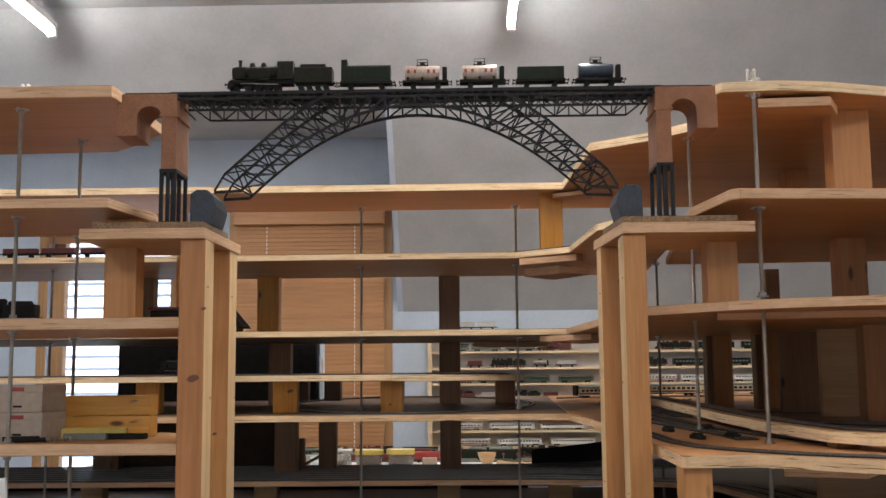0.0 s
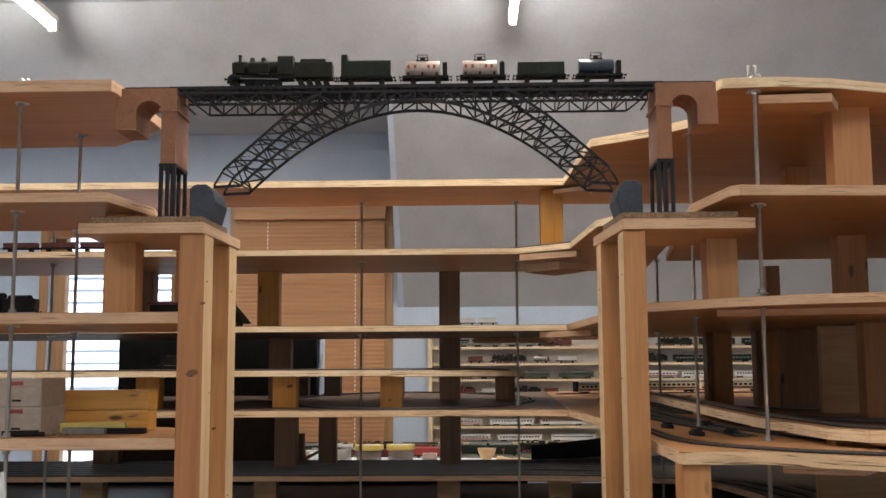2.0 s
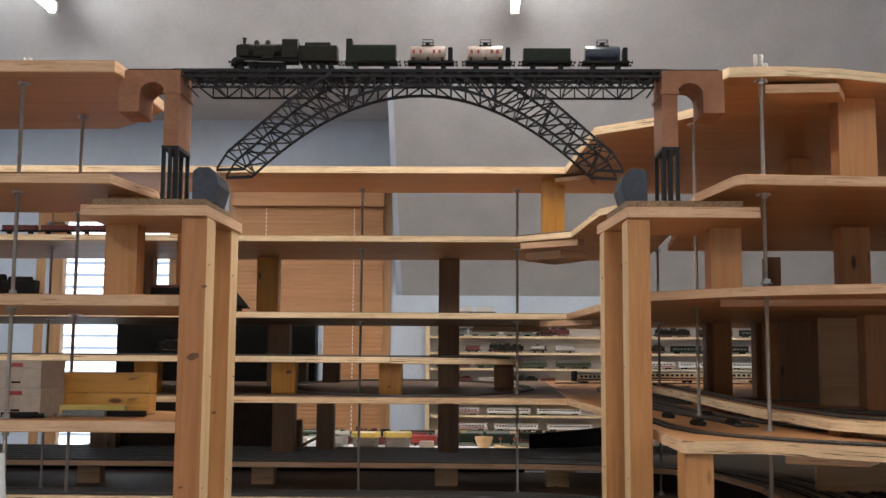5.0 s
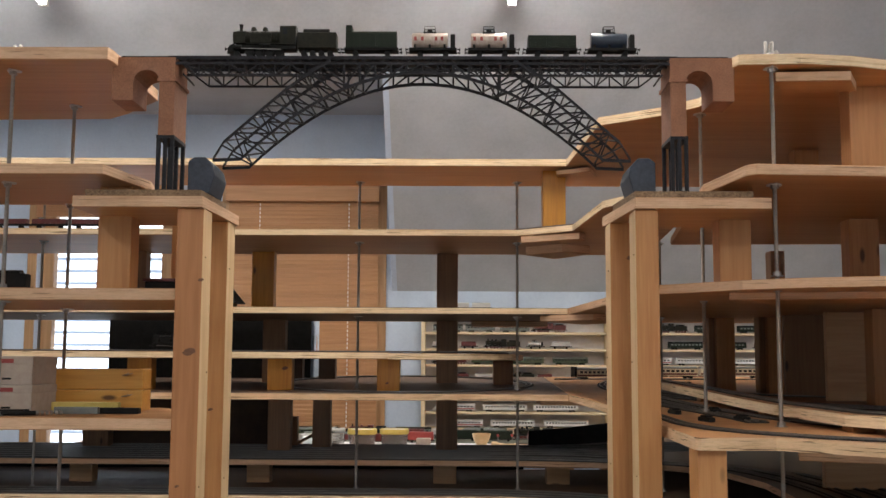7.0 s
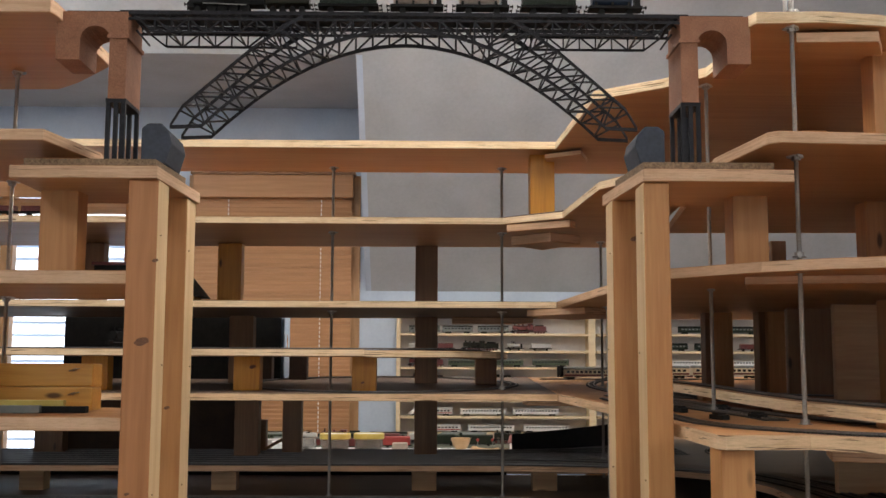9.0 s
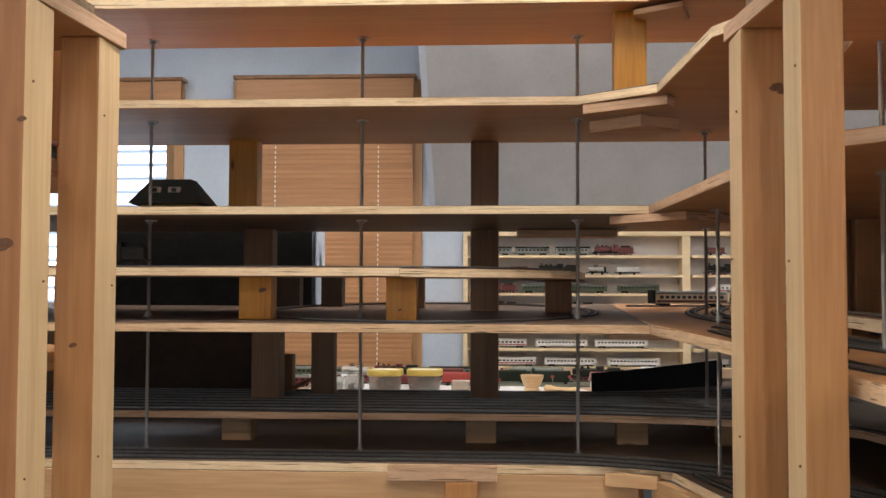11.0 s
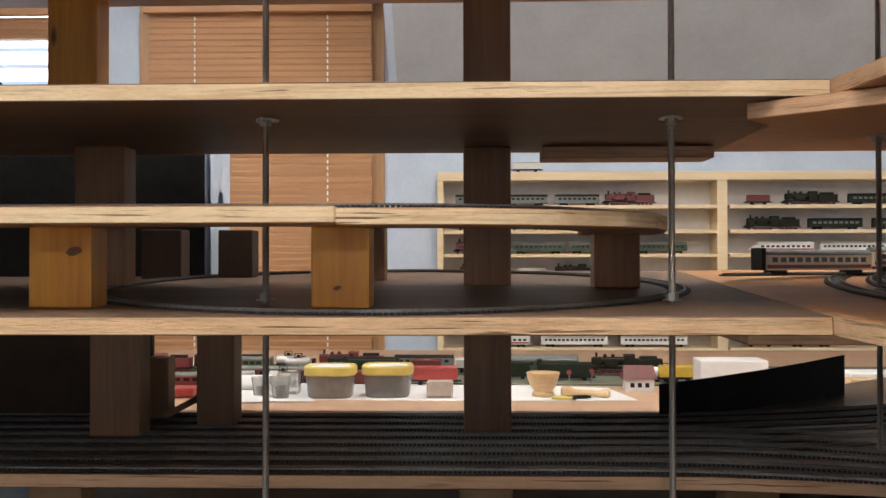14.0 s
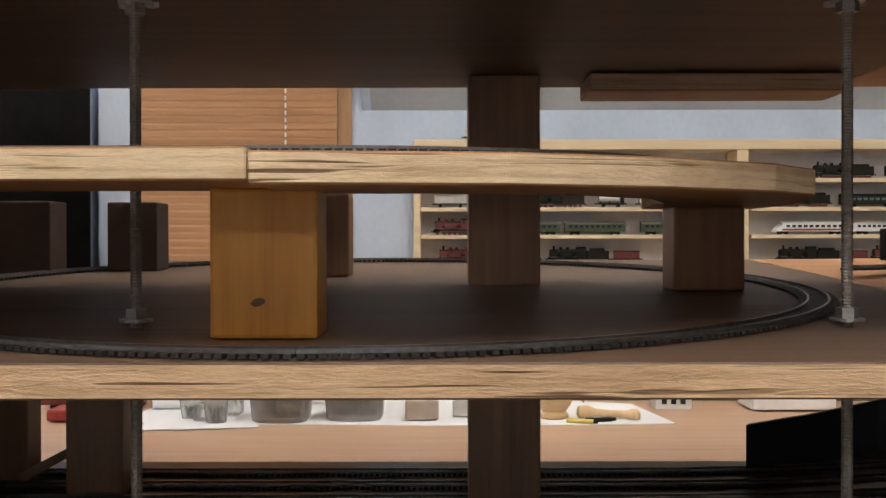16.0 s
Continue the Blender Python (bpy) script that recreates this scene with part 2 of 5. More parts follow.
def upright(bm, pts, y0, y1):
    """An outline in x and z, pushed from y0 to y1."""
    a = [bm.verts.new((x, y0, z)) for x, z in pts]
    b = [bm.verts.new((x, y1, z)) for x, z in pts]
    n = len(pts)
    bm.faces.new(a)
    bm.faces.new(b[::-1])
    for i in range(n):
        bm.faces.new((a[i], b[i], b[(i + 1) % n], a[(i + 1) % n]))


def bar(bm, p, q, w, h=None):
    """A bar of rectangular section from p to q."""
    p, q = Vector(p), Vector(q)
    d = (q - p).normalized()
    side = d.cross(Vector((0, 1, 0)))
    if side.length < 0.01:
        side = d.cross(Vector((0, 0, 1)))
    side.normalize()
    up = side.cross(d)
    a, b = side * w / 2, up * (h or w) / 2
    vs = [bm.verts.new(c + s * a + t * b) for c in (p, q) for s, t in ((-1, -1), (1, -1), (1, 1), (-1, 1))]
    for f in ((3, 2, 1, 0), (4, 5, 6, 7), (0, 1, 5, 4), (1, 2, 6, 5), (2, 3, 7, 6), (3, 0, 4, 7)):
        bm.faces.new([vs[i] for i in f])


def cyl(bm, p, q, r, n=12, r2=None):
    p, q = Vector(p), Vector(q)
    d = (q - p).normalized()
    a = d.orthogonal().normalized()
    b = d.cross(a)
    r2 = r if r2 is None else r2
    rings = []
    for c, rad in ((p, r), (q, r2)):
        rings.append([bm.verts.new(c + rad * (math.cos(2 * math.pi * i / n) * a + math.sin(2 * math.pi * i / n) * b)) for i in range(n)])
    bm.faces.new(rings[0][::-1])
    bm.faces.new(rings[1])
    for i in range(n):
        bm.faces.new((rings[0][i], rings[0][(i + 1) % n], rings[1][(i + 1) % n], rings[1][i]))


def lathe(bm, c, profile, n=24, square=0.0):
    """A turned form: (radius, height) rows round an upright axis at c; square pushes it towards a rounded square."""

    def q(i):
        a = 2 * math.pi * i / n
        return 1.0 if not square else (abs(math.cos(a)) ** square + abs(math.sin(a)) ** square) ** (-1 / square)

    rings = [[bm.verts.new((c[0] + r * q(i) * math.cos(2 * math.pi * i / n), c[1] + r * q(i) * math.sin(2 * math.pi * i / n), c[2] + z)) for i in range(n)] for r, z in profile]
    for a, b in zip(rings, rings[1:]):
        for i in range(n):
            bm.faces.new((a[i], a[(i + 1) % n], b[(i + 1) % n], b[i]))
    bm.faces.new(rings[0][::-1])
    bm.faces.new(rings[-1])


def soften(bm, width, seg=2):
    bmesh.ops.remove_doubles(bm, verts=bm.verts, dist=1e-6)
    sharp = [e for e in bm.edges if len(e.link_faces) == 2 and e.calc_face_angle(0) > 0.5]
    bmesh.ops.bevel(bm, geom=sharp, offset=width, segments=seg, affect="EDGES", profile=0.6, clamp_overlap=True)


def mesh_of(name, bm, materials, smooth=False):
    bmesh.ops.recalc_face_normals(bm, faces=bm.faces)
    me = bpy.data.meshes.new(name)
    bm.to_mesh(me)
    bm.free()
    for m in materials if isinstance(materials, (list, tuple)) else [materials]:
        me.materials.append(m)
    if smooth:
        for p in me.polygons:
            p.use_smooth = True
        me.set_sharp_from_angle(angle=radians(40))
    return me


def part(name, bm, material, parent, label="", smooth=False):
    ob = new(name, mesh_of(name, bm, material, smooth))
    ob.parent = parent
    if label:
        ob["label"] = label
    return ob


def solid(name, bm, material, label, category, group="", kind="", smooth=False):
    return tagged(new(name, mesh_of(name, bm, material, smooth)), label, category, group, kind)


def thing(name, at, label, category, group="", kind=""):
    ob = new(name)
    ob.empty_display_size = 0.05
    ob.location = at
    return tagged(ob, label, category, group, kind)


def B():
    return bmesh.new()


def boxed(name, dims, material, parent, bevel=0.0, label=""):
    bm = B()
    box(bm, *dims)
    if bevel:
        soften(bm, bevel)
    return part(name, bm, material, parent, label)


# ---------------------------------------------------------------- the room
YB = 5.25
KNEE = 1.69
SL_X = -0.285
bm = B()
box(bm, -4.2, -4.0, -0.1, 4.2, 6.0, 0.0)
solid("floor", bm, FLOOR, "plain grey floor of the attic room", "floor", kind="structure")

WX0, WX1, WZ0, WZ1 = -2.37, -1.60, 0.62, 2.33
VX0, VX1 = -1.25, -0.40
bm = B()
# window wall of the dormer, with two openings
box(bm, -4.2, YB, 0, WX0, YB + 0.25, 2.95)
box(bm, WX1, YB, 0, VX0, YB + 0.25, 2.95)
box(bm, VX1, YB, 0, SL_X, YB + 0.25, 2.95)
box(bm, WX0, YB, 0, WX1, YB + 0.25, WZ0)
box(bm, WX0, YB, WZ1, WX1, YB + 0.25, 2.95)
box(bm, VX0, YB, 0, VX1, YB + 0.25, 0.9)
box(bm, VX0, YB, WZ1, VX1, YB + 0.25, 2.95)
solid("wall_north", bm, WALL, "pale blue plaster wall with two window openings", "wall", kind="structure")
bm = B()
box(bm, SL_X, YB, 0, 4.2, YB + 0.2, KNEE + 0.03)
solid("wall_knee", bm, WALL, "low pale blue knee wall under the roof slope", "wall", kind="structure")
bm = B()
box(bm, -4.4, -4.0, 0, -4.2, 6.0, 3.5)
solid("wall_west", bm, WALL, "plain pale blue plaster wall", "wall", kind="structure")
bm = B()
box(bm, 4.2, -4.0, 0, 4.4, 6.0, 3.5)
solid("wall_east", bm, WALL, "plain pale blue plaster wall", "wall", kind="structure")
bm = B()
box(bm, -4.2, -4.2, 0, 4.2, -4.0, 3.5)
solid("wall_south", bm, WALL, "plain pale blue plaster wall", "wall", kind="structure")
# roof slope on the right, cheek of the dormer, dormer ceiling, flat ceiling
RUN = 1.36
bm = B()
vs = [(SL_X, YB, KNEE), (4.2, YB, KNEE), (4.2, YB - RUN, KNEE + RUN), (SL_X, YB - RUN, KNEE + RUN)]
up = Vector((0, 0.14, 0.14))
lo = [bm.verts.new(v) for v in vs]
hi = [bm.verts.new(Vector(v) + up) for v in vs]
bm.faces.new(lo)
bm.faces.new(hi[::-1])
for i in range(4):
    bm.faces.new((lo[i], lo[(i + 1) % 4], hi[(i + 1) % 4], hi[i]))
DY = YB - (2.72 - KNEE)
vs = [(-4.2, YB, 2.72), (SL_X, YB, 2.72), (SL_X, DY, 2.72 + 0.001), (-4.2, DY, 2.72 + 0.001)]
lo = [bm.verts.new(v) for v in vs]
hi = [bm.verts.new(Vector(v) + Vector((0, 0, 0.1))) for v in vs]
bm.faces.new(lo)
bm.faces.new(hi[::-1])
for i in range(4):
    bm.faces.new((lo[i], lo[(i + 1) % 4], hi[(i + 1) % 4], hi[i]))
vs = [(-4.2, DY, 2.722), (SL_X, DY, 2.722), (SL_X, YB - RUN, KNEE + RUN), (-4.2, YB - RUN, KNEE + RUN)]
lo = [bm.verts.new(v) for v in vs]
hi = [bm.verts.new(Vector(v) + up) for v in vs]
bm.faces.new(lo)
bm.faces.new(hi[::-1])
for i in range(4):
    bm.faces.new((lo[i], lo[(i + 1) % 4], hi[(i + 1) % 4], hi[i]))
box(bm, -4.2, -4.0, KNEE + RUN, 4.2, YB - RUN + 0.02, KNEE + RUN + 0.15)
solid("ceiling", bm, CEIL, "matt grey-white sloped attic ceiling", "ceiling", kind="structure")
bm = B()
upright_pts = [(YB, KNEE), (YB, 2.72), (DY, 2.72)]
a = [bm.verts.new((SL_X - 0.03, y, z)) for y, z in upright_pts]
b = [bm.verts.new((SL_X, y, z)) for y, z in upright_pts]
bm.faces.new(a)
bm.faces.new(b[::-1])
for i in range(3):
    bm.faces.new((a[i], a[(i + 1) % 3], b[(i + 1) % 3], b[i]))
solid("wall_dormer_cheek", bm, WALL, "pale blue triangular cheek of the dormer", "wall", kind="structure")


def fluorescent(x, y0, y1, z):
    t = thing("ceiling_light", (0, 0, 0), "white fluorescent batten lamp on the ceiling, lit", "ceiling lamp", "fluorescent battens")
    bm = B()
    box(bm, x - 0.02, y0, z + 0.0, x + 0.02, y1, z + 0.03)
    soften(bm, 0.006)
    part("housing", bm, WHITE, t)
    for yy in (y0 + 0.2, y1 - 0.5):
        boxed("mounting_block", (x - 0.015, yy, z + 0.0295, x + 0.015, yy + 0.06, KNEE + RUN + 0.004), WHITE, t, 0.002)
    bm = B()
    cyl(bm, (x, y0 + 0.03, z - 0.024), (x, y1 - 0.03, z - 0.024), 0.017, 14)
    part("tube", bm, LAMPW, t, "glowing white tube", True)
    for yy in (y0, y1 - 0.03):
        bm = B()
        box(bm, x - 0.018, yy, z - 0.044, x + 0.018, yy + 0.03, z)
        part("socket", bm, WHITE, t)
    return t


for lx, y0, y1, lz, watts in LAMPS:
    fluorescent(lx, y0, y1, lz)

# ---------------------------------------------------------------- windows and blinds


def window_set(name, x0, x1, z0, z1, label):
    t = thing(name, (0, 0, 0), label, "window", kind="structure")
    y0, y1 = YB + 0.08, YB + 0.15
    for dims in ((x0, y0, z0, x0 + 0.07, y1, z1), (x1 - 0.07, y0, z0, x1, y1, z1), (x0 + 0.07, y0, z0, x1 - 0.07, y1, z0 + 0.07), (x0 + 0.07, y0, z1 - 0.07, x1 - 0.07, y1, z1)):
        boxed("window_frame", dims, FRAMEW, t, 0.006)
    pane = boxed("pane", (x0 + 0.07, y0 + 0.03, z0 + 0.07, x1 - 0.07, y0 + 0.036, z1 - 0.07), GLASS, t)
    pane.visible_shadow = False
    if z0 > 1.0:
        boxed("window_sill", (x0 - 0.03, YB - 0.08, z0 - 0.03, x1 + 0.03, YB + 0.08, z0), FRAMEW, t, 0.006)
    for dims in ((x0 - 0.05, YB - 0.015, z0, x0, YB + 0.002, z1), (x1, YB - 0.015, z0, x1 + 0.05, YB + 0.002, z1)):
        boxed("casing", dims, FRAMEW, t, 0.003)
    return t


window_set("window_1", WX0, WX1, WZ0, WZ1, "oak-framed window, overexposed daylight behind it")
window_set("window_2", VX0 - 0.002, VX1 + 0.002, 0.898, WZ1 + 0.002, "oak-framed window behind a closed wooden blind")
bm = B()
box(bm, -4.0, 6.6, -0.5, -0.2, 6.65, 4.0)
solid("backdrop", bm, OUTSIDE, "overexposed bright daylight outside the window", "backdrop", kind="structure")
cladding = thing("backdrop_cladding", (0, 6.5, 0), "pale horizontal cladding boards outside the window", "backdrop", kind="structure")
for i in range(22):
    boxed("board_gap", (-3.6, 0.0, 0.62 + i * 0.085, -0.8, 0.02, 0.640 + i * 0.085), OUTLINE, cladding)


def blind(x0, x1, ztop, zbot, label, pitch=0.024):
    t = thing("window_blind", (0, 0, 0), label, "window blind", "wooden blinds")
    boxed("valance", (x0, YB - 0.10, ztop - 0.145, x1, YB - 0.075, ztop - 0.018), BLIND, t, 0.004)
    boxed("valance_moulding", (x0 - 0.012, YB - 0.112, ztop - 0.018, x1 + 0.012, YB - 0.02, ztop), BROWN, t, 0.003)
    boxed("head_rail", (x0 + 0.01, YB - 0.075, ztop - 0.06, x1 - 0.01, YB - 0.025, ztop - 0.01), FRAMEW, t, 0.003)
    bm = B()
    w = 0.0155
    c, s = math.cos(radians(82)), math.sin(radians(82))
    vs = []
    for px, pz in ((-w, -0.001), (0, 0.0012), (w, -0.001), (w, -0.0035), (0, -0.0013), (-w, -0.0035)):
        vs.append((px * c - pz * s, px * s + pz * c))
    a = [bm.verts.new((0, y, z)) for y, z in vs]
    b = [bm.verts.new((x1 - x0 - 0.02, y, z)) for y, z in vs]
    bm.faces.new(a)
    bm.faces.new(b[::-1])
    for i in range(6):
        bm.faces.new((a[i], b[i], b[(i + 1) % 6], a[(i + 1) % 6]))
    slat = mesh_of("slat", bm, BLIND)
    z = ztop - 0.15
    while z > zbot + 0.03:
        ob = new("slat", slat)
        ob.parent = t
        ob.location = (x0 + 0.01, YB - 0.05, z)
        ob.rotation_euler = (random.uniform(-0.05, 0.05), 0, random.uniform(-0.001, 0.001))
        z -= pitch
    boxed("bottom_rail", (x0 + 0.01, YB - 0.065, zbot, x1 - 0.01, YB - 0.035, zbot + 0.025), BLIND, t, 0.003)
    for fx in (0.22, 0.80):
        bm = B()
        cx = x0 + (x1 - x0) * fx
        z = ztop - 0.16
        while z > zbot + 0.03:
            box(bm, cx - 0.0028, YB - 0.069, z - 0.008, cx + 0.0028, YB - 0.066, z + 0.006)
            z -= pitch
        part("ladder_cord", bm, CORD, t, "white ladder cord")
    return t


blind(VX0 - 0.015, VX1 + 0.015, 2.34, 0.80, "closed wooden venetian blind with white ladder cords")
t = thing("window_blind", (0, 0, 0), "wooden venetian blind drawn up under its valance", "window blind", "wooden blinds")
boxed("valance", (WX0 - 0.01, YB - 0.10, 2.19, WX1 + 0.06, YB - 0.075, 2.317), BLIND, t, 0.004)
boxed("valance_moulding", (WX0 - 0.02, YB - 0.112, 2.317, WX1 + 0.072, YB - 0.02, 2.335), BROWN, t, 0.003)
for i in range(14):
    boxed("slat", (WX0 + 0.01, YB - 0.07, 2.105 + i * 0.006, WX1 + 0.03, YB - 0.03, 2.109 + i * 0.006), BLIND, t)

# ---------------------------------------------------------------- decks of the layout


def deck(name, pts, z0, z1, label, edge=PLY_EDGE, top=PLY_TOP, category="deck"):
    bm = B()
    prism(bm, pts, z0, z1)
    soften(bm, 0.0012, 1)
    bmesh.ops.recalc_face_normals(bm, faces=bm.faces)
    bm.normal_update()
    for f in bm.faces:
        f.material_index = 1 if abs(f.normal.z) < 0.5 else 0
    return solid(name, bm, [top, edge], label, category, "plywood decks")


def wz(y, x=1.0):
    """Height of the fourth deck, which falls towards the room."""
    d = 2.265 - y
    return 1.187 - 0.046 * d if d < 0 else 1.187 - 0.0245 * min(d, 1.10)


def yz(y):
    """Height of the storage yard deck, which rises towards the back."""
    return 0.978 + 0.025 * min(max(y - 2.47, 0.0), 0.53)


def wing_deck(pts, label):
    bm = B()
    prism(bm, pts, -0.020, 0.0)
    for k in range(0, 14):
        y = 2.265 - 0.12 * k
        bmesh.ops.bisect_plane(bm, geom=bm.verts[:] + bm.edges[:] + bm.faces[:], plane_co=(0, y, 0), plane_no=(0, 1, 0), dist=1e-5)
    bmesh.ops.recalc_face_normals(bm, faces=bm.faces)
    bm.normal_update()
    for f in bm.faces:
        f.material_index = 1 if abs(f.normal.z) < 0.5 else 0
    for v in bm.verts:
        v.co.z += wz(v.co.y)
    return solid("wing_deck", bm, [PLY_TOP, PLY_ROUGH], label, "deck", "plywood decks")


def arc(cx, cy, r, a0, a1, n):
    return [(cx + r * math.cos(radians(a0 + (a1 - a0) * i / n)), cy + r * math.sin(radians(a0 + (a1 - a0) * i / n))) for i in range(n + 1)]


TOP0, TOP1 = 1.838, 1.859
# top deck: along the back, round to the right in front
deck("upper_deck", [(-1.9, 2.15), (0.366, 2.15), (0.388, 1.63), (0.515, 1.53), (0.585, 1.44), (0.60, 1.30), (0.575, 1.135), (0.585, 1.108), (0.70, 1.100), (0.80, 1.115), (0.92, 1.155), (1.15, 1.33), (1.75, 1.5), (1.75, 2.5), (-1.9, 2.5)],
     TOP0, TOP1, "uppermost plywood deck with a curved sawn edge", PLY_EDGE)
deck("upper_deck", [(-1.9, 1.08), (-0.606, 1.08), (-0.602, 1.10), (-0.600, 1.40), (-0.70, 1.52), (-0.76, 1.575), (-1.9, 1.62)], TOP0 + 0.001, TOP1 + 0.004, "plywood deck carrying the end of the bridge", PLY_OLD)
# second level
deck("second_deck", [(-1.9, 2.25), (0.23, 2.25), (0.38, 2.13), (0.405, 1.685), (0.45, 1.60), (0.62, 1.62), (0.70, 2.78), (-1.9, 2.81)], 1.648, 1.667, "long plywood deck with a light sawn edge")
deck("second_deck", [(0.545, 1.25), (0.575, 1.04), (0.590, 1.025), (0.87, 1.045), (1.75, 1.0), (1.75, 2.10), (0.66, 2.15)], 1.613, 1.633, "plywood deck with a weathered edge, on threaded rods", PLY_OLD)
deck("second_deck", [(-1.9, 1.06), (-0.60, 1.06), (-0.565, 1.25), (-0.60, 1.45), (-1.9, 1.45)], 1.617, 1.636, "plywood deck beside the wooden bridge stand", PLY_OLD)
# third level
deck("third_deck", [(-1.9, 2.27), (0.38, 2.27), (0.38, 2.84), (-1.9, 2.84)], 1.419, 1.438, "long plywood deck with a light sawn edge", top=PLY_SHADED)
ob = deck("third_deck", [(0.381, 2.27), (0.425, 1.45), (0.440, 1.265), (0.475, 1.235), (0.582, 1.110), (0.68, 1.05), (0.834, 0.996), (1.75, 0.80), (1.75, 2.82), (0.381, 2.84)], 1.419, 1.438, "plywood deck of the side wing with a sawn edge", PLY_OLD)
for v in ob.data.vertices:
    v.co.z -= 0.008 * min(max(2.27 - v.co.y, 0.0) / 1.15, 1.0)
deck("third_deck", [(-1.9, 1.12), (-0.475, 1.12), (-0.475, 1.50), (-1.9, 1.55)], 1.388, 1.411, "brown plywood deck behind the wooden stand", PLY_OLD)
# helix turn above the fourth level: straight length, joint, then a curved end
HC = (-0.12, 2.70)
deck("helix_ramp", [(-1.9, 2.275), (-0.147, 2.275), (-0.147, 2.40), (-1.9, 2.40)], 1.287, 1.306, "strip of plywood carrying one helix turn")
deck("helix_ramp", [(-0.146, 2.275), (0.0, 2.29), (0.10, 2.33), (0.18, 2.385), (0.225, 2.44), (0.258, 2.55), (0.272, 2.65), (0.272, 2.76), (0.16, 2.76), (0.15, 2.60), (0.12, 2.50), (0.05, 2.425), (-0.05, 2.40), (-0.146, 2.395)],
     1.285, 1.304, "curved strip of plywood with a weathered edge", PLY_EDGE)
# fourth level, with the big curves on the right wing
# its face colour holds the shade under the decks above
ob = deck("fourth_deck", [(-1.9, 2.265), (0.38, 2.265), (0.38, 3.15), (-1.9, 3.15)], -0.0205, 0.0, "broad plywood deck carrying the helix base", PLY_ROUGH, PLY_SHADED)
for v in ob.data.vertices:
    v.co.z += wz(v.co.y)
wing_deck([(0.3815, 2.265), (0.440, 1.60), (0.436, 1.10), (0.426, 0.825), (0.432, 0.812), (0.552, 0.825), (0.71, 0.665), (1.2, 0.50), (1.75, 0.45), (1.75, 3.30), (0.3815, 3.15)], "plywood deck of the side wing, falling towards the room")
deck("work_deck", [(-1.9, 1.12), (-0.475, 1.12), (-0.475, 1.40), (-0.62, 1.58), (-1.9, 1.62)], 1.147, 1.170, "plywood deck used as a shelf for boxes", PLY_OLD)
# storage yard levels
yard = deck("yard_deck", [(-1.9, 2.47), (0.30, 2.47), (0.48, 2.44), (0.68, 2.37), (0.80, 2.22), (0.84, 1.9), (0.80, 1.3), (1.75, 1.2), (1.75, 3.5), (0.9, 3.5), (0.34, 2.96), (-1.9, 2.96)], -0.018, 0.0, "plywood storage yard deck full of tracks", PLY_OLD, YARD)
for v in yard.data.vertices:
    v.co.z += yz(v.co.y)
deck("base_deck", [(-1.9, 2.27), (0.36, 2.27), (0.415, 2.21), (0.52, 1.6), (0.70, 1.2), (1.75, 1.0), (1.75, 3.1), (-1.9, 3.1)], 0.873, 0.893, "lowest plywood deck with parallel tracks", PLY_EDGE, PLY_SHADED)

# right wing ramp strip
t = thing("ramp_strip", (0, 0, 0), "sloping plywood ramp strip with track on it", "ramp")
bm = B()
rp = [(0.64, 2.75, 1.230), (0.664, 2.40, 1.222), (0.661, 1.85, 1.212), (0.670, 1.58, 1.203), (0.686, 1.305, 1.195), (0.709, 0.962, 1.191), (0.745, 0.86, 1.191), (0.83, 0.80, 1.191), (1.1, 0.755, 1.191), (1.6, 0.73, 1.191)]
prev = None
for i, (x, y, z) in enumerate(rp):
    nx = Vector((0.96, 0.28, 0) if y > 0.85 else (0.3, 0.95, 0)) * 0.09
    row = [bm.verts.new((x, y, z - 0.02)), bm.verts.new((x + nx.x, y + nx.y, z - 0.02)), bm.verts.new((x + nx.x, y + nx.y, z)), bm.verts.new((x, y, z))]
    if prev:
        for k in range(4):
            bm.faces.new((prev[k], prev[(k + 1) % 4], row[(k + 1) % 4], row[k]))
    else:
        bm.faces.new(row)
    prev = row
bm.faces.new(prev[::-1])
bmesh.ops.recalc_face_normals(bm, faces=bm.faces)
bm.normal_update()
for f in bm.faces:
    f.material_index = 1 if abs(f.normal.z) < 0.5 else 0
part("strip", bm, [PLY_TOP, PLY_EDGE], t)
for x, y, z in ((0.705, 1.92, 1.193), (0.72, 1.40, 1.177), (0.745, 0.97, 1.171)):
    boxed("support_block", (x - 0.02, y, wz(y) - 0.001, x + 0.02, y + 0.05, z), PINE, t, 0.001)

# ---------------------------------------------------------------- posts and blocks


def lumber(name, dims, material, label, category="post", group=""):
    bm = B()
    box(bm, *dims)
    soften(bm, 0.0025)
    return solid(name, bm, material, label, category, group)


def knot(x, y, z, r, parent=None, name="knot"):
    """A dark oval knot, a hair proud of a front face."""
    bm = B()
    n = 14
    for k, (q, dy) in enumerate(((1.0, 0.0), (0.55, -0.0006))):
        vs = [bm.verts.new((x + q * r * math.cos(2 * math.pi * i / n) * (1 + 0.15 * math.sin(3 * i)), y - 0.0006 + dy, z + q * 0.62 * r * math.sin(2 * math.pi * i / n + 0.3))) for i in range(n)]
        bm.faces.new(vs[::-1])
        back = [bm.verts.new((v.co.x, y + 0.001, v.co.z)) for v in vs]
        for i in range(n):
            bm.faces.new((vs[i], vs[(i + 1) % n], back[(i + 1) % n], back[i]))
    return part(name, bm, KNOT, parent, "dark knot")


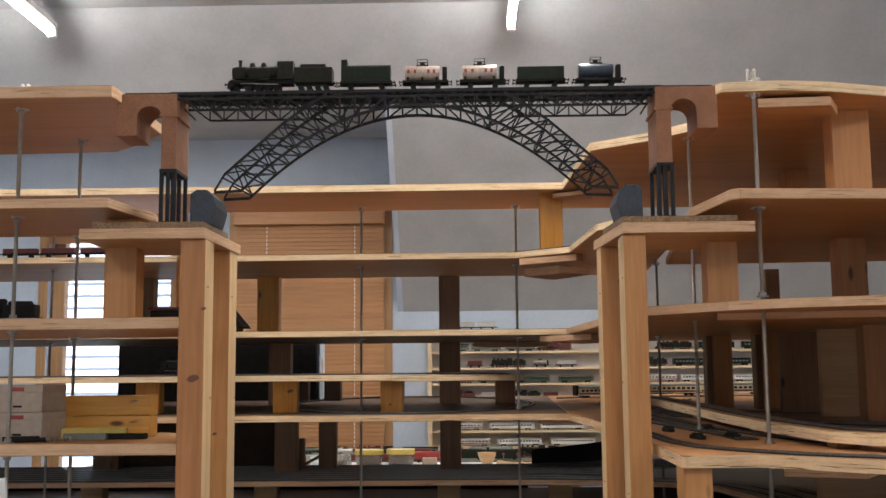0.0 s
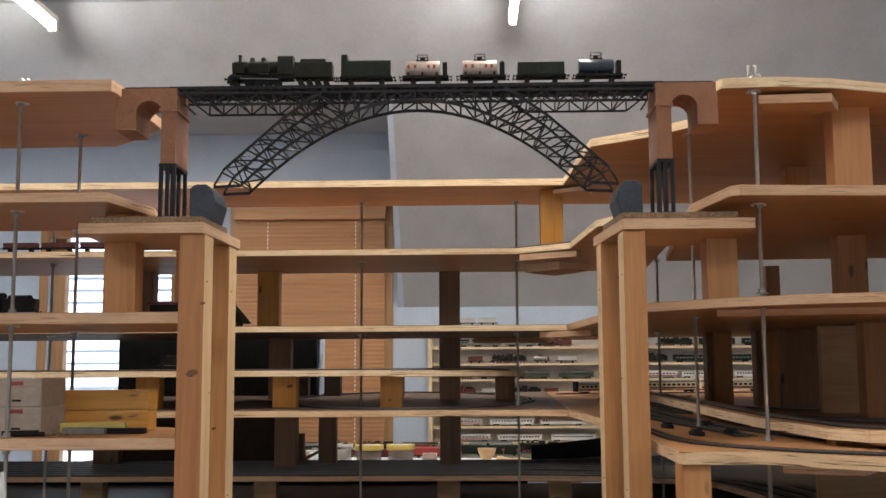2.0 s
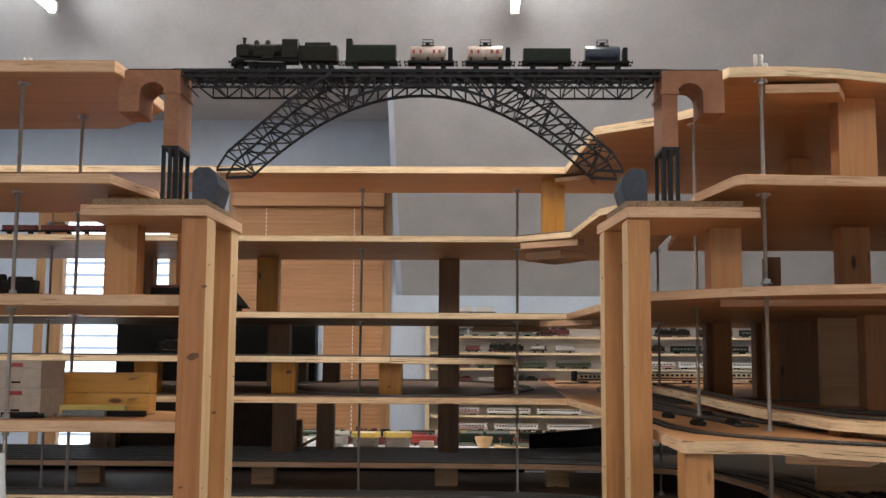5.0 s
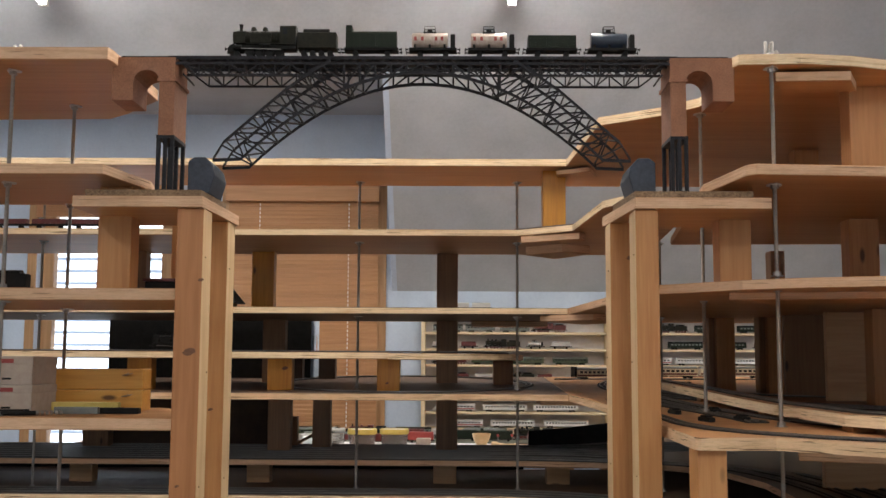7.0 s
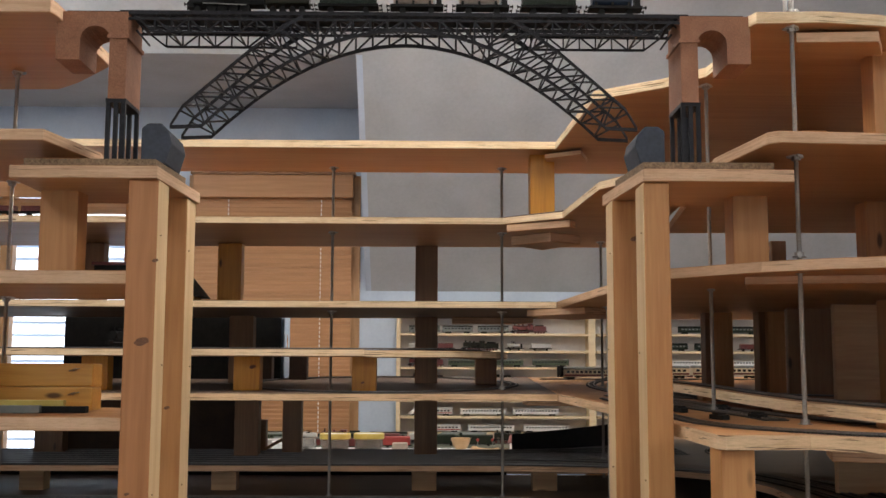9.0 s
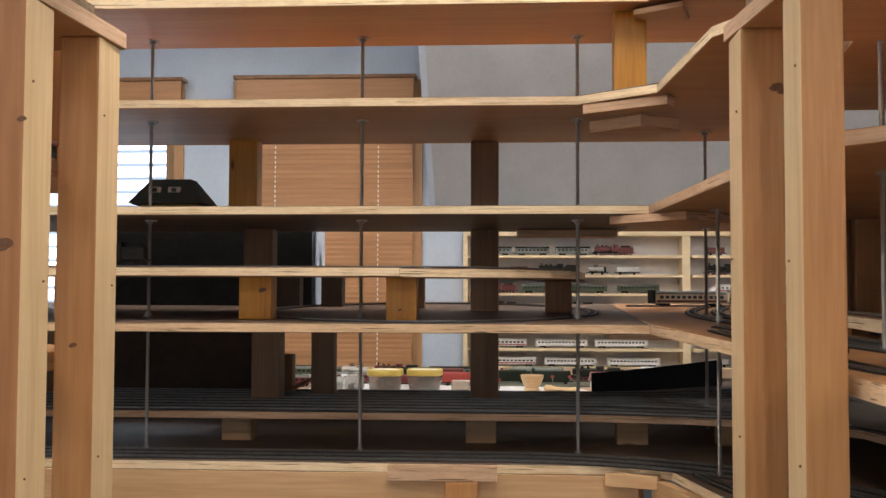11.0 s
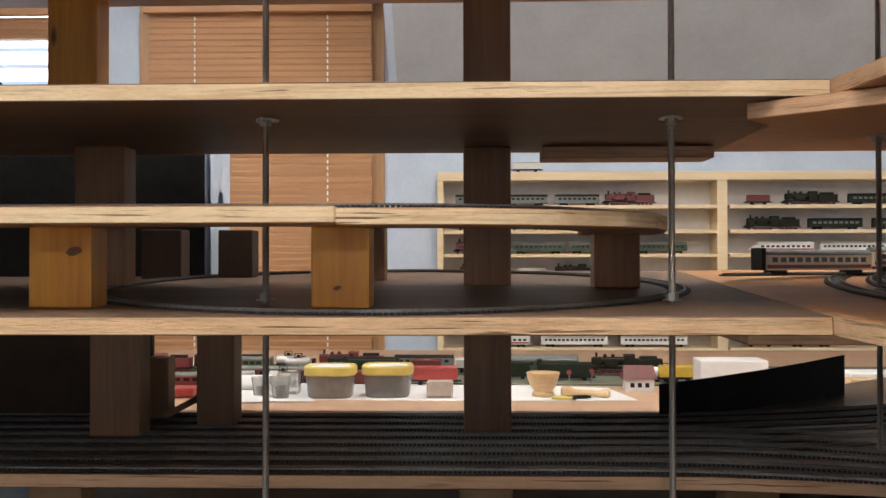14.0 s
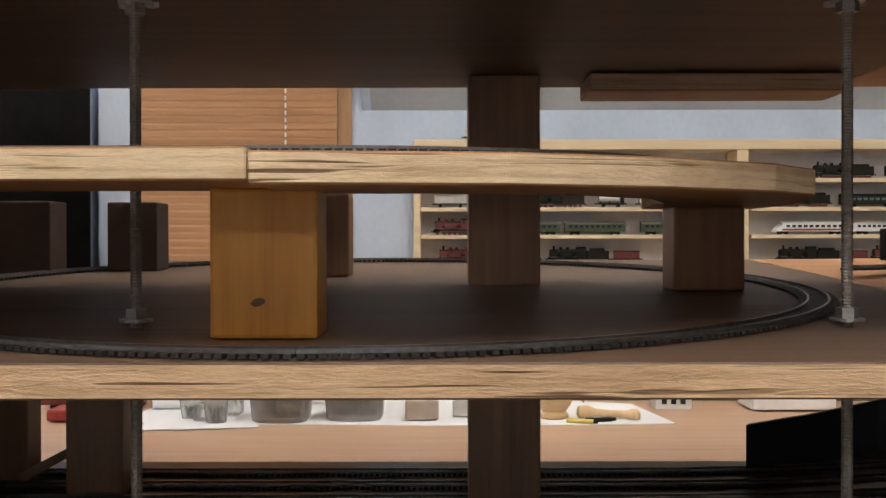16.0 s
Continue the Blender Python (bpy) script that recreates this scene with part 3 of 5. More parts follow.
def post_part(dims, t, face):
    """A post whose faces square to x are paler than the others, with a few nail heads."""
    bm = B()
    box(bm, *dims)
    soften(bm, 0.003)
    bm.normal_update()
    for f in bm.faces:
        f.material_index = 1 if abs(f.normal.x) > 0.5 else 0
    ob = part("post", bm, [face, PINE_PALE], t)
    return ob


def stand(xs_front, xs_rear, board, chip, knots, label):
    """Two posts, front and rear, with a board and a strip of chipboard on them."""
    t = thing("bridge_stand", (0, 0, 0), label, "stand", "bridge stands")
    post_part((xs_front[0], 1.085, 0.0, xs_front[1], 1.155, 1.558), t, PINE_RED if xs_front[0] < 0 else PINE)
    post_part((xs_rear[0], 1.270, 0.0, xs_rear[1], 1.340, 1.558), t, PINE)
    inner = 1 if xs_front[0] < 0 else 0
    for xs, ya in ((xs_front, 1.12), (xs_rear, 1.305)):
        for z in (1.06, 1.27, 1.46):
            bm = B()
            sx = xs[inner]
            zz = z + 0.017 * math.sin(z * 91 + xs[0] * 50)
            yy = ya + 0.018 * math.sin(z * 47 + xs[0] * 30)
            cyl(bm, (sx - 0.002, yy, zz), (sx + 0.002, yy, zz), 0.0013, 8)
            part("nail_head", bm, BROWN, t)
    for kx, ky, kz, kr in knots:
        knot(kx, ky, kz, kr, t)
    bm = B()
    prism(bm, board, 1.558, 1.579)
    soften(bm, 0.001, 1)
    bm.normal_update()
    for f in bm.faces:
        f.material_index = 1 if abs(f.normal.z) < 0.5 else 0
    part("board", bm, [PLY_TOP, PLY_OLD], t)
    bm = B()
    prism(bm, chip, 1.579, 1.592)
    part("chipboard_strip", bm, CHIP, t, "rough dark chipboard strip")
    return t


stand((-0.467, -0.417), (-0.461, -0.411), [(-0.660, 1.075), (-0.418, 1.075), (-0.405, 1.345), (-0.660, 1.345)], [(-0.640, 1.085), (-0.424, 1.085), (-0.414, 1.26), (-0.640, 1.26)], [(-0.437, 1.085, 1.292, 0.0115), (-0.4195, 1.085, 1.424, 0.005), (-0.452, 1.085, 1.05, 0.004), (-0.437, 1.27, 1.18, 0.005)],
      "pine post stand with a plywood top carrying the bridge")
stand((0.381, 0.424), (0.361, 0.411), [(0.380, 1.075), (0.630, 1.075), (0.630, 1.345), (0.356, 1.345)], [(0.382, 1.085), (0.600, 1.085), (0.600, 1.26), (0.366, 1.26)], [(0.402, 1.27, 1.487, 0.008), (0.409, 1.27, 1.482, 0.006), (0.410, 1.085, 1.02, 0.006)],
      "pine post stand with a plywood top carrying the bridge")
lumber("support_post", (0.430, 0.832, 0.0, 0.477, 0.892, wz(0.85) - 0.0202), PINE, "pine post under the falling wing deck")

BL = "helix spacer blocks"
# blocks between the fourth deck and the helix strip
# the two rearmost take DARKPANEL: the gloom behind the helix is in their colour
for x0, x1, y, z1, m, lab in ((-0.185, -0.117, 2.355, 1.287, YELLOW, "yellow varnished pine block with a knot"), (-0.516, -0.442, 2.36, 1.287, YELLOW, "yellow varnished pine block with a knot"),
                              (-0.94, -0.866, 2.36, 1.287, YELLOW, "yellow varnished pine block"), (0.175, 0.241, 2.675, 1.2855, AMBER, "amber brown pine block under the ramp end"),
                              (-0.205, -0.143, 2.86, 1.306, BROWN, "brown stained pine block"), (-0.435, -0.376, 2.94, 1.30, DARKPANEL, "brown stained pine block"),
                              (-0.555, -0.487, 2.90, 1.30, DARKPANEL, "brown stained pine block")):
    lumber("spacer_block", (x0, y, wz(y + 0.05) - 0.0015, x1, y + 0.054, z1), m, lab, "wood block", BL)
# rear posts: one length between each pair of decks
for z0, z1, m in ((yz(2.73), wz(2.71) - 0.021, BROWN), (wz(2.76) - 0.001, 1.419, BROWN), (1.438, 1.648, BROWN)):
    lumber("rear_post", (-0.014, 2.75, z0, 0.058, 2.805, z1), m, "brown stained pine post between the decks", "post", "rear posts")
    px = -0.637 if z0 > 1.4 else -0.595 if z0 > 1.1 else -0.572
    lumber("rear_post", (px, 2.71, z0, px + 0.075, 2.765, z1), YELLOW if z0 > 1.4 else BROWN, "pine post between the decks", "post", "rear posts")
lumber("rear_post", (-1.070, 2.71, 1.438, -0.995, 2.765, 1.648), BROWN, "brown stained pine post between the decks", "post", "rear posts")
lumber("rear_post", (-0.435, 2.80, yz(2.81), -0.375, 2.855, wz(2.8) - 0.021), BROWN, "brown stained pine post under the helix", "post", "rear posts")
lumber("rear_post", (0.304, 2.22, 1.667, 0.371, 2.275, TOP0), YELLOW, "yellow pine post between the upper decks", "post", "rear posts")
# blocks between the two yard levels
for x in (-1.15, -0.58, 0.018, 0.38, 0.62):
    lumber("yard_block", (x - 0.037, 2.60, 0.893, x + 0.037, 2.655, yz(2.6) - 0.0175), PINE_X, "short pine block under the yard deck", "wood block", "yard blocks")
# side wing blocks
for x0, x1, y, z0, z1, m in ((0.847, 0.925, 1.26, 1.633, TOP0, PINE), (0.939, 1.002, 1.90, 1.633, TOP0, PINE), (0.568, 0.631, 1.22, 1.430, 1.613, PINE), (0.963, 1.032, 1.60, 1.432, 1.613, PINE), (0.986, 1.028, 2.30, 1.437, 1.613, BROWN),
                             (0.831, 0.849, 2.44, 0, 1.4195, BROWN), (0.850, 0.906, 2.42, 0, 1.4195, PINE), (0.966, 0.984, 2.37, 0, 1.4195, BROWN), (0.985, 1.034, 2.35, 0, 1.4195, PINE), (1.086, 1.150, 1.80, 0, 1.4165, PINE)):
    lumber("wing_block", (x0, y, z0 or wz(y) - 0.002, x1, y + 0.055, z1), m, "pine block between the decks of the side wing", "wood block", "wing blocks")
lumber("wing_board", (0.990, 2.20, wz(2.2) - 0.002, 1.120, 2.222, 1.4195), BROWN, "dark stained board standing between the wing decks", "board", "wing boards")
lumber("wing_brace", (0.94, 1.75, 0.9775, 1.45, 1.772, 1.062), PINE_X, "pale pine brace standing under the wing deck", "board")
lumber("wing_board", (1.040, 2.00, wz(2.0) - 0.002, 1.160, 2.022, 1.4185), PINE_X, "pale pine board standing between the wing decks", "board", "wing boards")
for x0, x1, y, z0, z1 in ((-0.652, -0.586, 1.20, 1.411, 1.617), (-0.56, -0.50, 1.40, 1.411, 1.617)):
    lumber("wing_block", (x0, y, z0, x1, y + 0.055, z1), PINE, "pine block between the decks beside the stand", "wood block", "wing blocks")
# joining plates under the decks
for pts, z0, z1 in (([(0.24, 2.24), (0.40, 2.13), (0.42, 2.17), (0.27, 2.28)], 1.626, 1.646), ([(0.26, 2.33), (0.36, 2.24), (0.45, 2.30), (0.36, 2.45)], 1.600, 1.626),
                    ([(0.30, 2.30), (0.44, 2.16), (0.60, 2.30), (0.45, 2.50)], 1.399, 1.417), ([(0.105, 2.73), (0.36, 2.73), (0.36, 2.81), (0.105, 2.81)], 1.400, 1.4175),
                    ([(0.30, 2.30), (0.46, 2.30), (0.46, 2.45), (0.30, 2.45)], 1.154, 1.173), ([(0.66, 1.13), (0.80, 1.12), (0.84, 1.20), (0.70, 1.22)], 1.812, 1.831),
                    ([(0.58, 1.20), (0.95, 1.12), (1.0, 1.30), (0.62, 1.32)], 1.398, 1.417), ([(0.34, 2.18), (0.43, 2.12), (0.46, 2.22), (0.36, 2.28)], 1.818, 1.831), ([(0.62, 0.93), (0.74, 0.87), (0.82, 1.0), (0.66, 1.06)], 1.116, 1.136)):
    deck("joining_plate", pts, z0, z1, "plywood plate screwed under a deck joint", PLY_OLD, category="joining plate")
# front rail under the base deck
lumber("front_rail", (-1.9, 2.267, 0.803, 0.355, 2.297, 0.8725), PINE_X, "broad pine rail under the base deck", "rail")
lumber("joint_cover", (-0.168, 2.2525, 0.858, 0.062, 2.2665, 0.8925), PLY_OLD, "pine cover strip over the joint of the rail", "strip")
lumber("rail_leg", (-0.047, 2.250, 0.0, 0.022, 2.2662, 0.8575), PINE, "pine leg under the base deck", "post", "legs")
lumber("rail_leg", (-1.2, 2.250, 0.0, -1.12, 2.2662, 0.8575), PINE, "pine leg under the base deck", "post", "legs")
ob = lumber("corner_cleat", (-0.055, -0.012, -0.014, 0.055, 0.012, 0.014), PINE_X, "short pine cleat with two screws at the rail corner", "cleat")
ob.matrix_world = pose(0.340, 2.240, 0.868, 0, 0, -20)
ob = lumber("side_rail", (-0.35, -0.013, -0.035, 0.35, 0.013, 0.035), PINE_X, "pine rail under the bent end of the base deck", "rail")
ob.matrix_world = pose(0.47, 1.90, 0.837, 0, 0, -77)

# ---------------------------------------------------------------- threaded rods


def rod(x, y, z0, z1, levels):
    t = thing("threaded_rod", (x, y, z0), "zinc-plated threaded rod with nuts and washers", "threaded rod", "threaded rods")
    bm = B()
    n, r = 10, 0.0042
    rings, z, k = [], 0.0, 0
    while z < z1 - z0:
        rr = r if k % 2 == 0 else r * 0.9
        rings.append([bm.verts.new((rr * math.cos(2 * math.pi * i / n), rr * math.sin(2 * math.pi * i / n), z)) for i in range(n)])
        z += 0.0011
        k += 1
    for a, b in zip(rings, rings[1:]):
        for i in range(n):
            bm.faces.new((a[i], a[(i + 1) % n], b[(i + 1) % n], b[i]))
    bm.faces.new(rings[0][::-1])
    bm.faces.new(rings[-1])
    part("shaft", bm, ZINC, t)
    for lo, hi in levels:
        for zz, s in ((lo, -1), (hi, 1)):
            a, b = sorted((zz - z0, zz - z0 + s * 0.002))
            bm = B()
            cyl(bm, (0, 0, a), (0, 0, b), 0.0115, 16)
            if s < 0:
                for k in range(3):
                    px, py = 0.0135 * math.cos(2.1 * k + 0.4), 0.0135 * math.sin(2.1 * k + 0.4)
                    bar(bm, (0.6 * px, 0.6 * py, b - 0.001), (px, py, b - 0.001), 0.006, 0.0018)
                    cyl(bm, (px, py, b), (px, py, a - 0.001), 0.0028, 8)
            part("washer", bm, SILVER if s < 0 else ZINC, t)
            a, b = sorted((zz - z0 + s * 0.002, zz - z0 + s * 0.009))
            bm = B()
            cyl(bm, (0, 0, a), (0, 0, b), 0.0078, 6)
            part("nut", bm, ZINC, t)
    return t


L1, L2, L3, L5, L7 = (TOP0, TOP1), (1.648, 1.667), (1.419, 1.438), (1.177, 1.198), (0.873, 0.893)
for x in (-1.235, -0.742, -0.25, 0.24):
    rod(x, 2.42, 0.86, 1.875, (L1, L2, L3, L5, L7))
rod(0.68, 2.42, 0.86, 1.69, (L2, L3, L5, L7))
rod(0.50, 2.154, 0.86, 1.46, (L3, L5, L7))
rod(0.56, 2.62, 0.93, 1.69, (L2, L3, L5, (yz(2.62) - 0.018, yz(2.62))))
rod(0.651, 1.125, 0.95, 1.885, (L1, (1.613, 1.633), L3, (wz(1.125) - 0.02, wz(1.125))))
rod(0.60, 1.50, 1.12, 1.875, (L1, (1.613, 1.633), L3, (wz(1.5) - 0.02, wz(1.5))))
rod(-0.815, 1.155, 1.0, 1.88, ((TOP0, TOP1 + 0.004), (1.617, 1.636), (1.388, 1.411), (1.147, 1.170)))
rod(-0.796, 1.44, 1.0, 1.88, ((TOP0, TOP1 + 0.004), (1.617, 1.636), (1.388, 1.411), (1.147, 1.170)))
for x, y in ((0.651, 1.125), (-0.815, 1.155)):
    t = thing("rod_fork", (x, y, TOP1 + 0.004), "bright steel fork of two pins on the upper deck", "fitting", "rod forks")
    boxed("foot", (-0.013, 0.006, 0.0, 0.015, 0.022, 0.004), SILVER, t, 0.001)
    for dx in (-0.0055, 0.0065):
        bm = B()
        cyl(bm, (dx, 0.014, 0.003), (dx, 0.014, 0.030), 0.0036, 12)
        soften(bm, 0.0008, 1)
        part("pin", bm, SILVER, t, "", True)
    bm = B()
    lathe(bm, (0.013, 0.010, 0.003), ((0.0045, 0), (0.005, 0.004), (0.003, 0.008), (0.0005, 0.009)), 12)
    part("cap_nut", bm, SILVER, t, "", True)

# ---------------------------------------------------------------- track


def track(name, pts, z, label, closed=False, tilt=None):
    """Two rails on closely set sleepers along a line of places."""
    path = [Vector((p[0], p[1], p[2] if len(p) > 2 else z)) for p in pts]
    if closed:
        path.append(path[0])
    dist = [0.0]
    for a, b in zip(path, path[1:]):
        dist.append(dist[-1] + (b - a).length)

    def along(s):
        s = min(max(s, 0), dist[-1])
        for i in range(len(path) - 1):
            if s <= dist[i + 1] or i == len(path) - 2:
                u = (s - dist[i]) / max(dist[i + 1] - dist[i], 1e-9)
                return path[i].lerp(path[i + 1], u), (path[i + 1] - path[i]).normalized()

    t = thing(name, (0, 0, 0), label, "model track", "model railway tracks")
    bm = B()
    k = int(dist[-1] / 0.0062)
    for i in range(k):
        p, d = along((i + 0.5) * dist[-1] / k)
        side = Vector((-d.y, d.x, 0)).normalized()
        a, b = side * 0.0155, d * 0.0021
        vs = [bm.verts.new(p + s * a + q * b + Vector((0, 0, h))) for h in (0.0, 0.0025) for s, q in ((-1, -1), (1, -1), (1, 1), (-1, 1))]
        for f in ((4, 5, 6, 7), (0, 1, 5, 4), (1, 2, 6, 5), (2, 3, 7, 6), (3, 0, 4, 7)):
            bm.faces.new([vs[j] for j in f])
    me = bpy.data.meshes.new("sleeper_strip")
    bm.to_mesh(me)
    bm.free()
    me.materials.append(TIE)
    ob = new("sleeper_strip", me)
    ob.parent = t
    ob["kind"] = "stuff"
    n = max(2, int(dist[-1] / 0.02))
    for sgn in (-1, 1):
        bm = B()
        prev = None
        for i in range(n + 1):
            p, d = along(i * dist[-1] / n)
            side = Vector((-d.y, d.x, 0)).normalized()
            c = p + side * sgn * 0.0083
            row = [bm.verts.new(c + side * u + Vector((0, 0, h))) for u, h in ((-0.0009, 0.0022), (0.0009, 0.0022), (0.0009, 0.0050), (-0.0009, 0.0050))]
            if prev:
                for q in range(4):
                    bm.faces.new((prev[q], prev[(q + 1) % 4], row[(q + 1) % 4], row[q]))
            prev = row
        part("rail", bm, RAIL, t)
    return t


def bezier(p, q, r, s, n=24, height=None):
    out = []
    for i in range(n + 1):
        u = i / n
        out.append(tuple((1 - u) ** 3 * a + 3 * u * (1 - u) ** 2 * b + 3 * u * u * (1 - u) * c + u ** 3 * d for a, b, c, d in zip(p, q, r, s)))
    if height:
        return [(x, y, height(y) + 0.0003) for x, y in out]
    return out


# helix base loop and helix strip
track("helix_track", [(x, y, wz(y) + 0.0003) for x, y in arc(HC[0], HC[1], 0.414, -90, 270, 72)], 0, "single track loop on the helix base", False)
track("helix_track", [(-1.85, 2.335), (-0.15, 2.335)] + arc(-0.12, 2.665, 0.33, -88, 12, 20), 1.3062, "single track on the helix strip")
# parallel yard tracks on the base deck, bending towards the room on the right
for k in range(3):
    y = 2.305 + 0.055 * k
    r = 0.62 + 0.055 * k
    track("yard_track", [(-1.85, y), (0.08, y)] + arc(0.08, y - r, r, 90, 15, 16)[1:], 0.8932, "one of three parallel yard tracks on the base deck")
for k in range(8):
    y = 2.492 + 0.058 * k
    pts = [(-1.85, y), (0.15, y)] + (arc(0.15, y - 1.1 - 0.06 * k, 1.1 + 0.06 * k, 90, 48, 10)[1:] if k < 2 else arc(0.15, y + 1.5, 1.5, -90, -62, 8)[1:])
    track("yard_track", [(px, py, yz(py) + 0.0003) for px, py in pts], 0, "one of the parallel tracks on the storage yard deck")
for off in (0.0, 0.058, 0.125, 0.185):
    track("yard_track", bezier((0.15, 2.62 + off * 0.8), (0.70 + off, 2.66 + off), (0.98 + off, 2.30), (0.875 + off, 1.36), 30, yz), 0, "black track sweeping towards the room under the wing")
track("yard_track", [(px, py, yz(py) + 0.0003) for px, py in arc(1.30, 2.80, 0.36, 60, 300, 28)], 0, "black curved track on the storage yard deck")
# right wing curves, on the falling deck


def fall(pts):
    return [(x, y, wz(y) + 0.0003) for x, y in pts]


def dense(pts, n=8):
    out = []
    for (xa, ya), (xb, yb) in zip(pts, pts[1:]):
        out += [(xa + (xb - xa) * i / n, ya + (yb - ya) * i / n) for i in range(n)]
    return out + [pts[-1]]


for off in (0.0, 0.065, 0.13):
    track("wing_track", fall(bezier((0.62 + off, 2.95), (0.40 + off, 2.55), (0.50 + off, 1.75), (1.55, 1.32 + off * 1.2))), 0, "black curved track sweeping across the side wing")
track("wing_track", fall(bezier((0.85, 2.85), (0.66, 2.50), (0.80, 2.15), (1.55, 2.0))), 0, "inner curved track on the side wing")
track("wing_track", fall(dense([(0.465, 2.0), (0.470, 1.5), (0.480, 1.2), (0.50, 1.02), (0.545, 0.91), (0.62, 0.80), (0.72, 0.715), (0.9, 0.63), (1.2, 0.55), (1.6, 0.50)], 4)), 0, "black curved track near the deck edge")
track("wing_track", fall(bezier((0.605, 2.3), (0.637, 1.4), (0.65, 0.84), (1.40, 0.69))), 0, "black curved track near the deck edge")
track("wing_track", [(p[0] + (0.04 if p[1] > 0.85 else 0.025), p[1] + 0.025, p[2] + 0.0004) for p in rp], 0, "track climbing the sloping ramp strip")
for off in (0.0, 0.08):
    track("wing_track", bezier((0.46 + off, 2.15), (0.52 + off, 1.70), (0.75 + off, 1.35), (1.5, 1.15 + off)), 0.8935, "black curved track on the base deck")
for x, y, rz in ((0.620, 1.28, 82), (0.525, 1.47, 84), (0.622, 1.52, 84), (0.545, 1.26, 80)):
    t = thing("point_motor", (x, y, wz(y)), "small black point motor beside the track", "point motor", "point motors")
    t.rotation_euler = (0, 0, radians(-rz))
    boxed("motor_case", (-0.028, -0.007, 0, 0.028, 0.007, 0.009), BLACK, t, 0.002)
    boxed("motor_cap", (-0.012, -0.0085, 0.0085, 0.012, 0.0085, 0.013), BLACK, t, 0.002)
for off in (0.0, 0.05):
    track("wing_track", fall(bezier((0.50 + off, 2.15), (0.54 + off, 1.8), (0.59 + off * 0.5, 1.5), (0.643 - off * 0.3, 1.22))), 0, "black track joining the curve on the side wing")
track("shelf_track", [(-1.85, 2.315), (0.20, 2.315), (0.45, 2.10)], 1.6672, "single track on the second deck")
track("shelf_track", [(-1.85, 2.34), (0.30, 2.34), (0.43, 2.30)], TOP1 + 0.0002, "single track on the upper deck")

# ---------------------------------------------------------------- the arch bridge
BY0, BY1 = 1.132, 1.218
BC = -0.016
br = thing("arch_bridge", (BC, 1.175, 1.592), "graphite-grey model steel arch bridge on red brick piers", "model bridge")
br.scale = (1, 1, 1.047)


def strut(p, q, w):
    bm = B()
    bar(bm, p, q, w)
    return bp("strut", bm, BRIDGE)


def swept(bm, pts, w):
    """One bar that bends along its places."""
    prev = None
    for x, y, z in pts:
        row = [bm.verts.new((x, y + a, z + b)) for a, b in ((-w / 2, -w / 2), (w / 2, -w / 2), (w / 2, w / 2), (-w / 2, w / 2))]
        if prev:
            for k in range(4):
                bm.faces.new((prev[k], prev[(k + 1) % 4], row[(k + 1) % 4], row[k]))
        else:
            bm.faces.new(row)
        prev = row
    bm.faces.new(prev[::-1])


def bp(name, bm, material, label=""):
    ob = part(name, bm, material, br, label)
    ob.matrix_parent_inverse = Matrix.Translation((-BC, -1.175, -1.592))
    return ob


TOPC = ((-0.398, 1.656), (-0.378, 1.688), (-0.319, 1.738), (-0.263, 1.785), (-0.213, 1.819), (-0.176, 1.840))


def low(x):
    return 1.818 - 1.36 * x * x


def high(x):
    x = -abs(x)
    for (xa, za), (xb, zb) in zip(TOPC, TOPC[1:]):
        if xa <= x <= xb:
            return za + (zb - za) * (x - xa) / (xb - xa)
    return 1.838


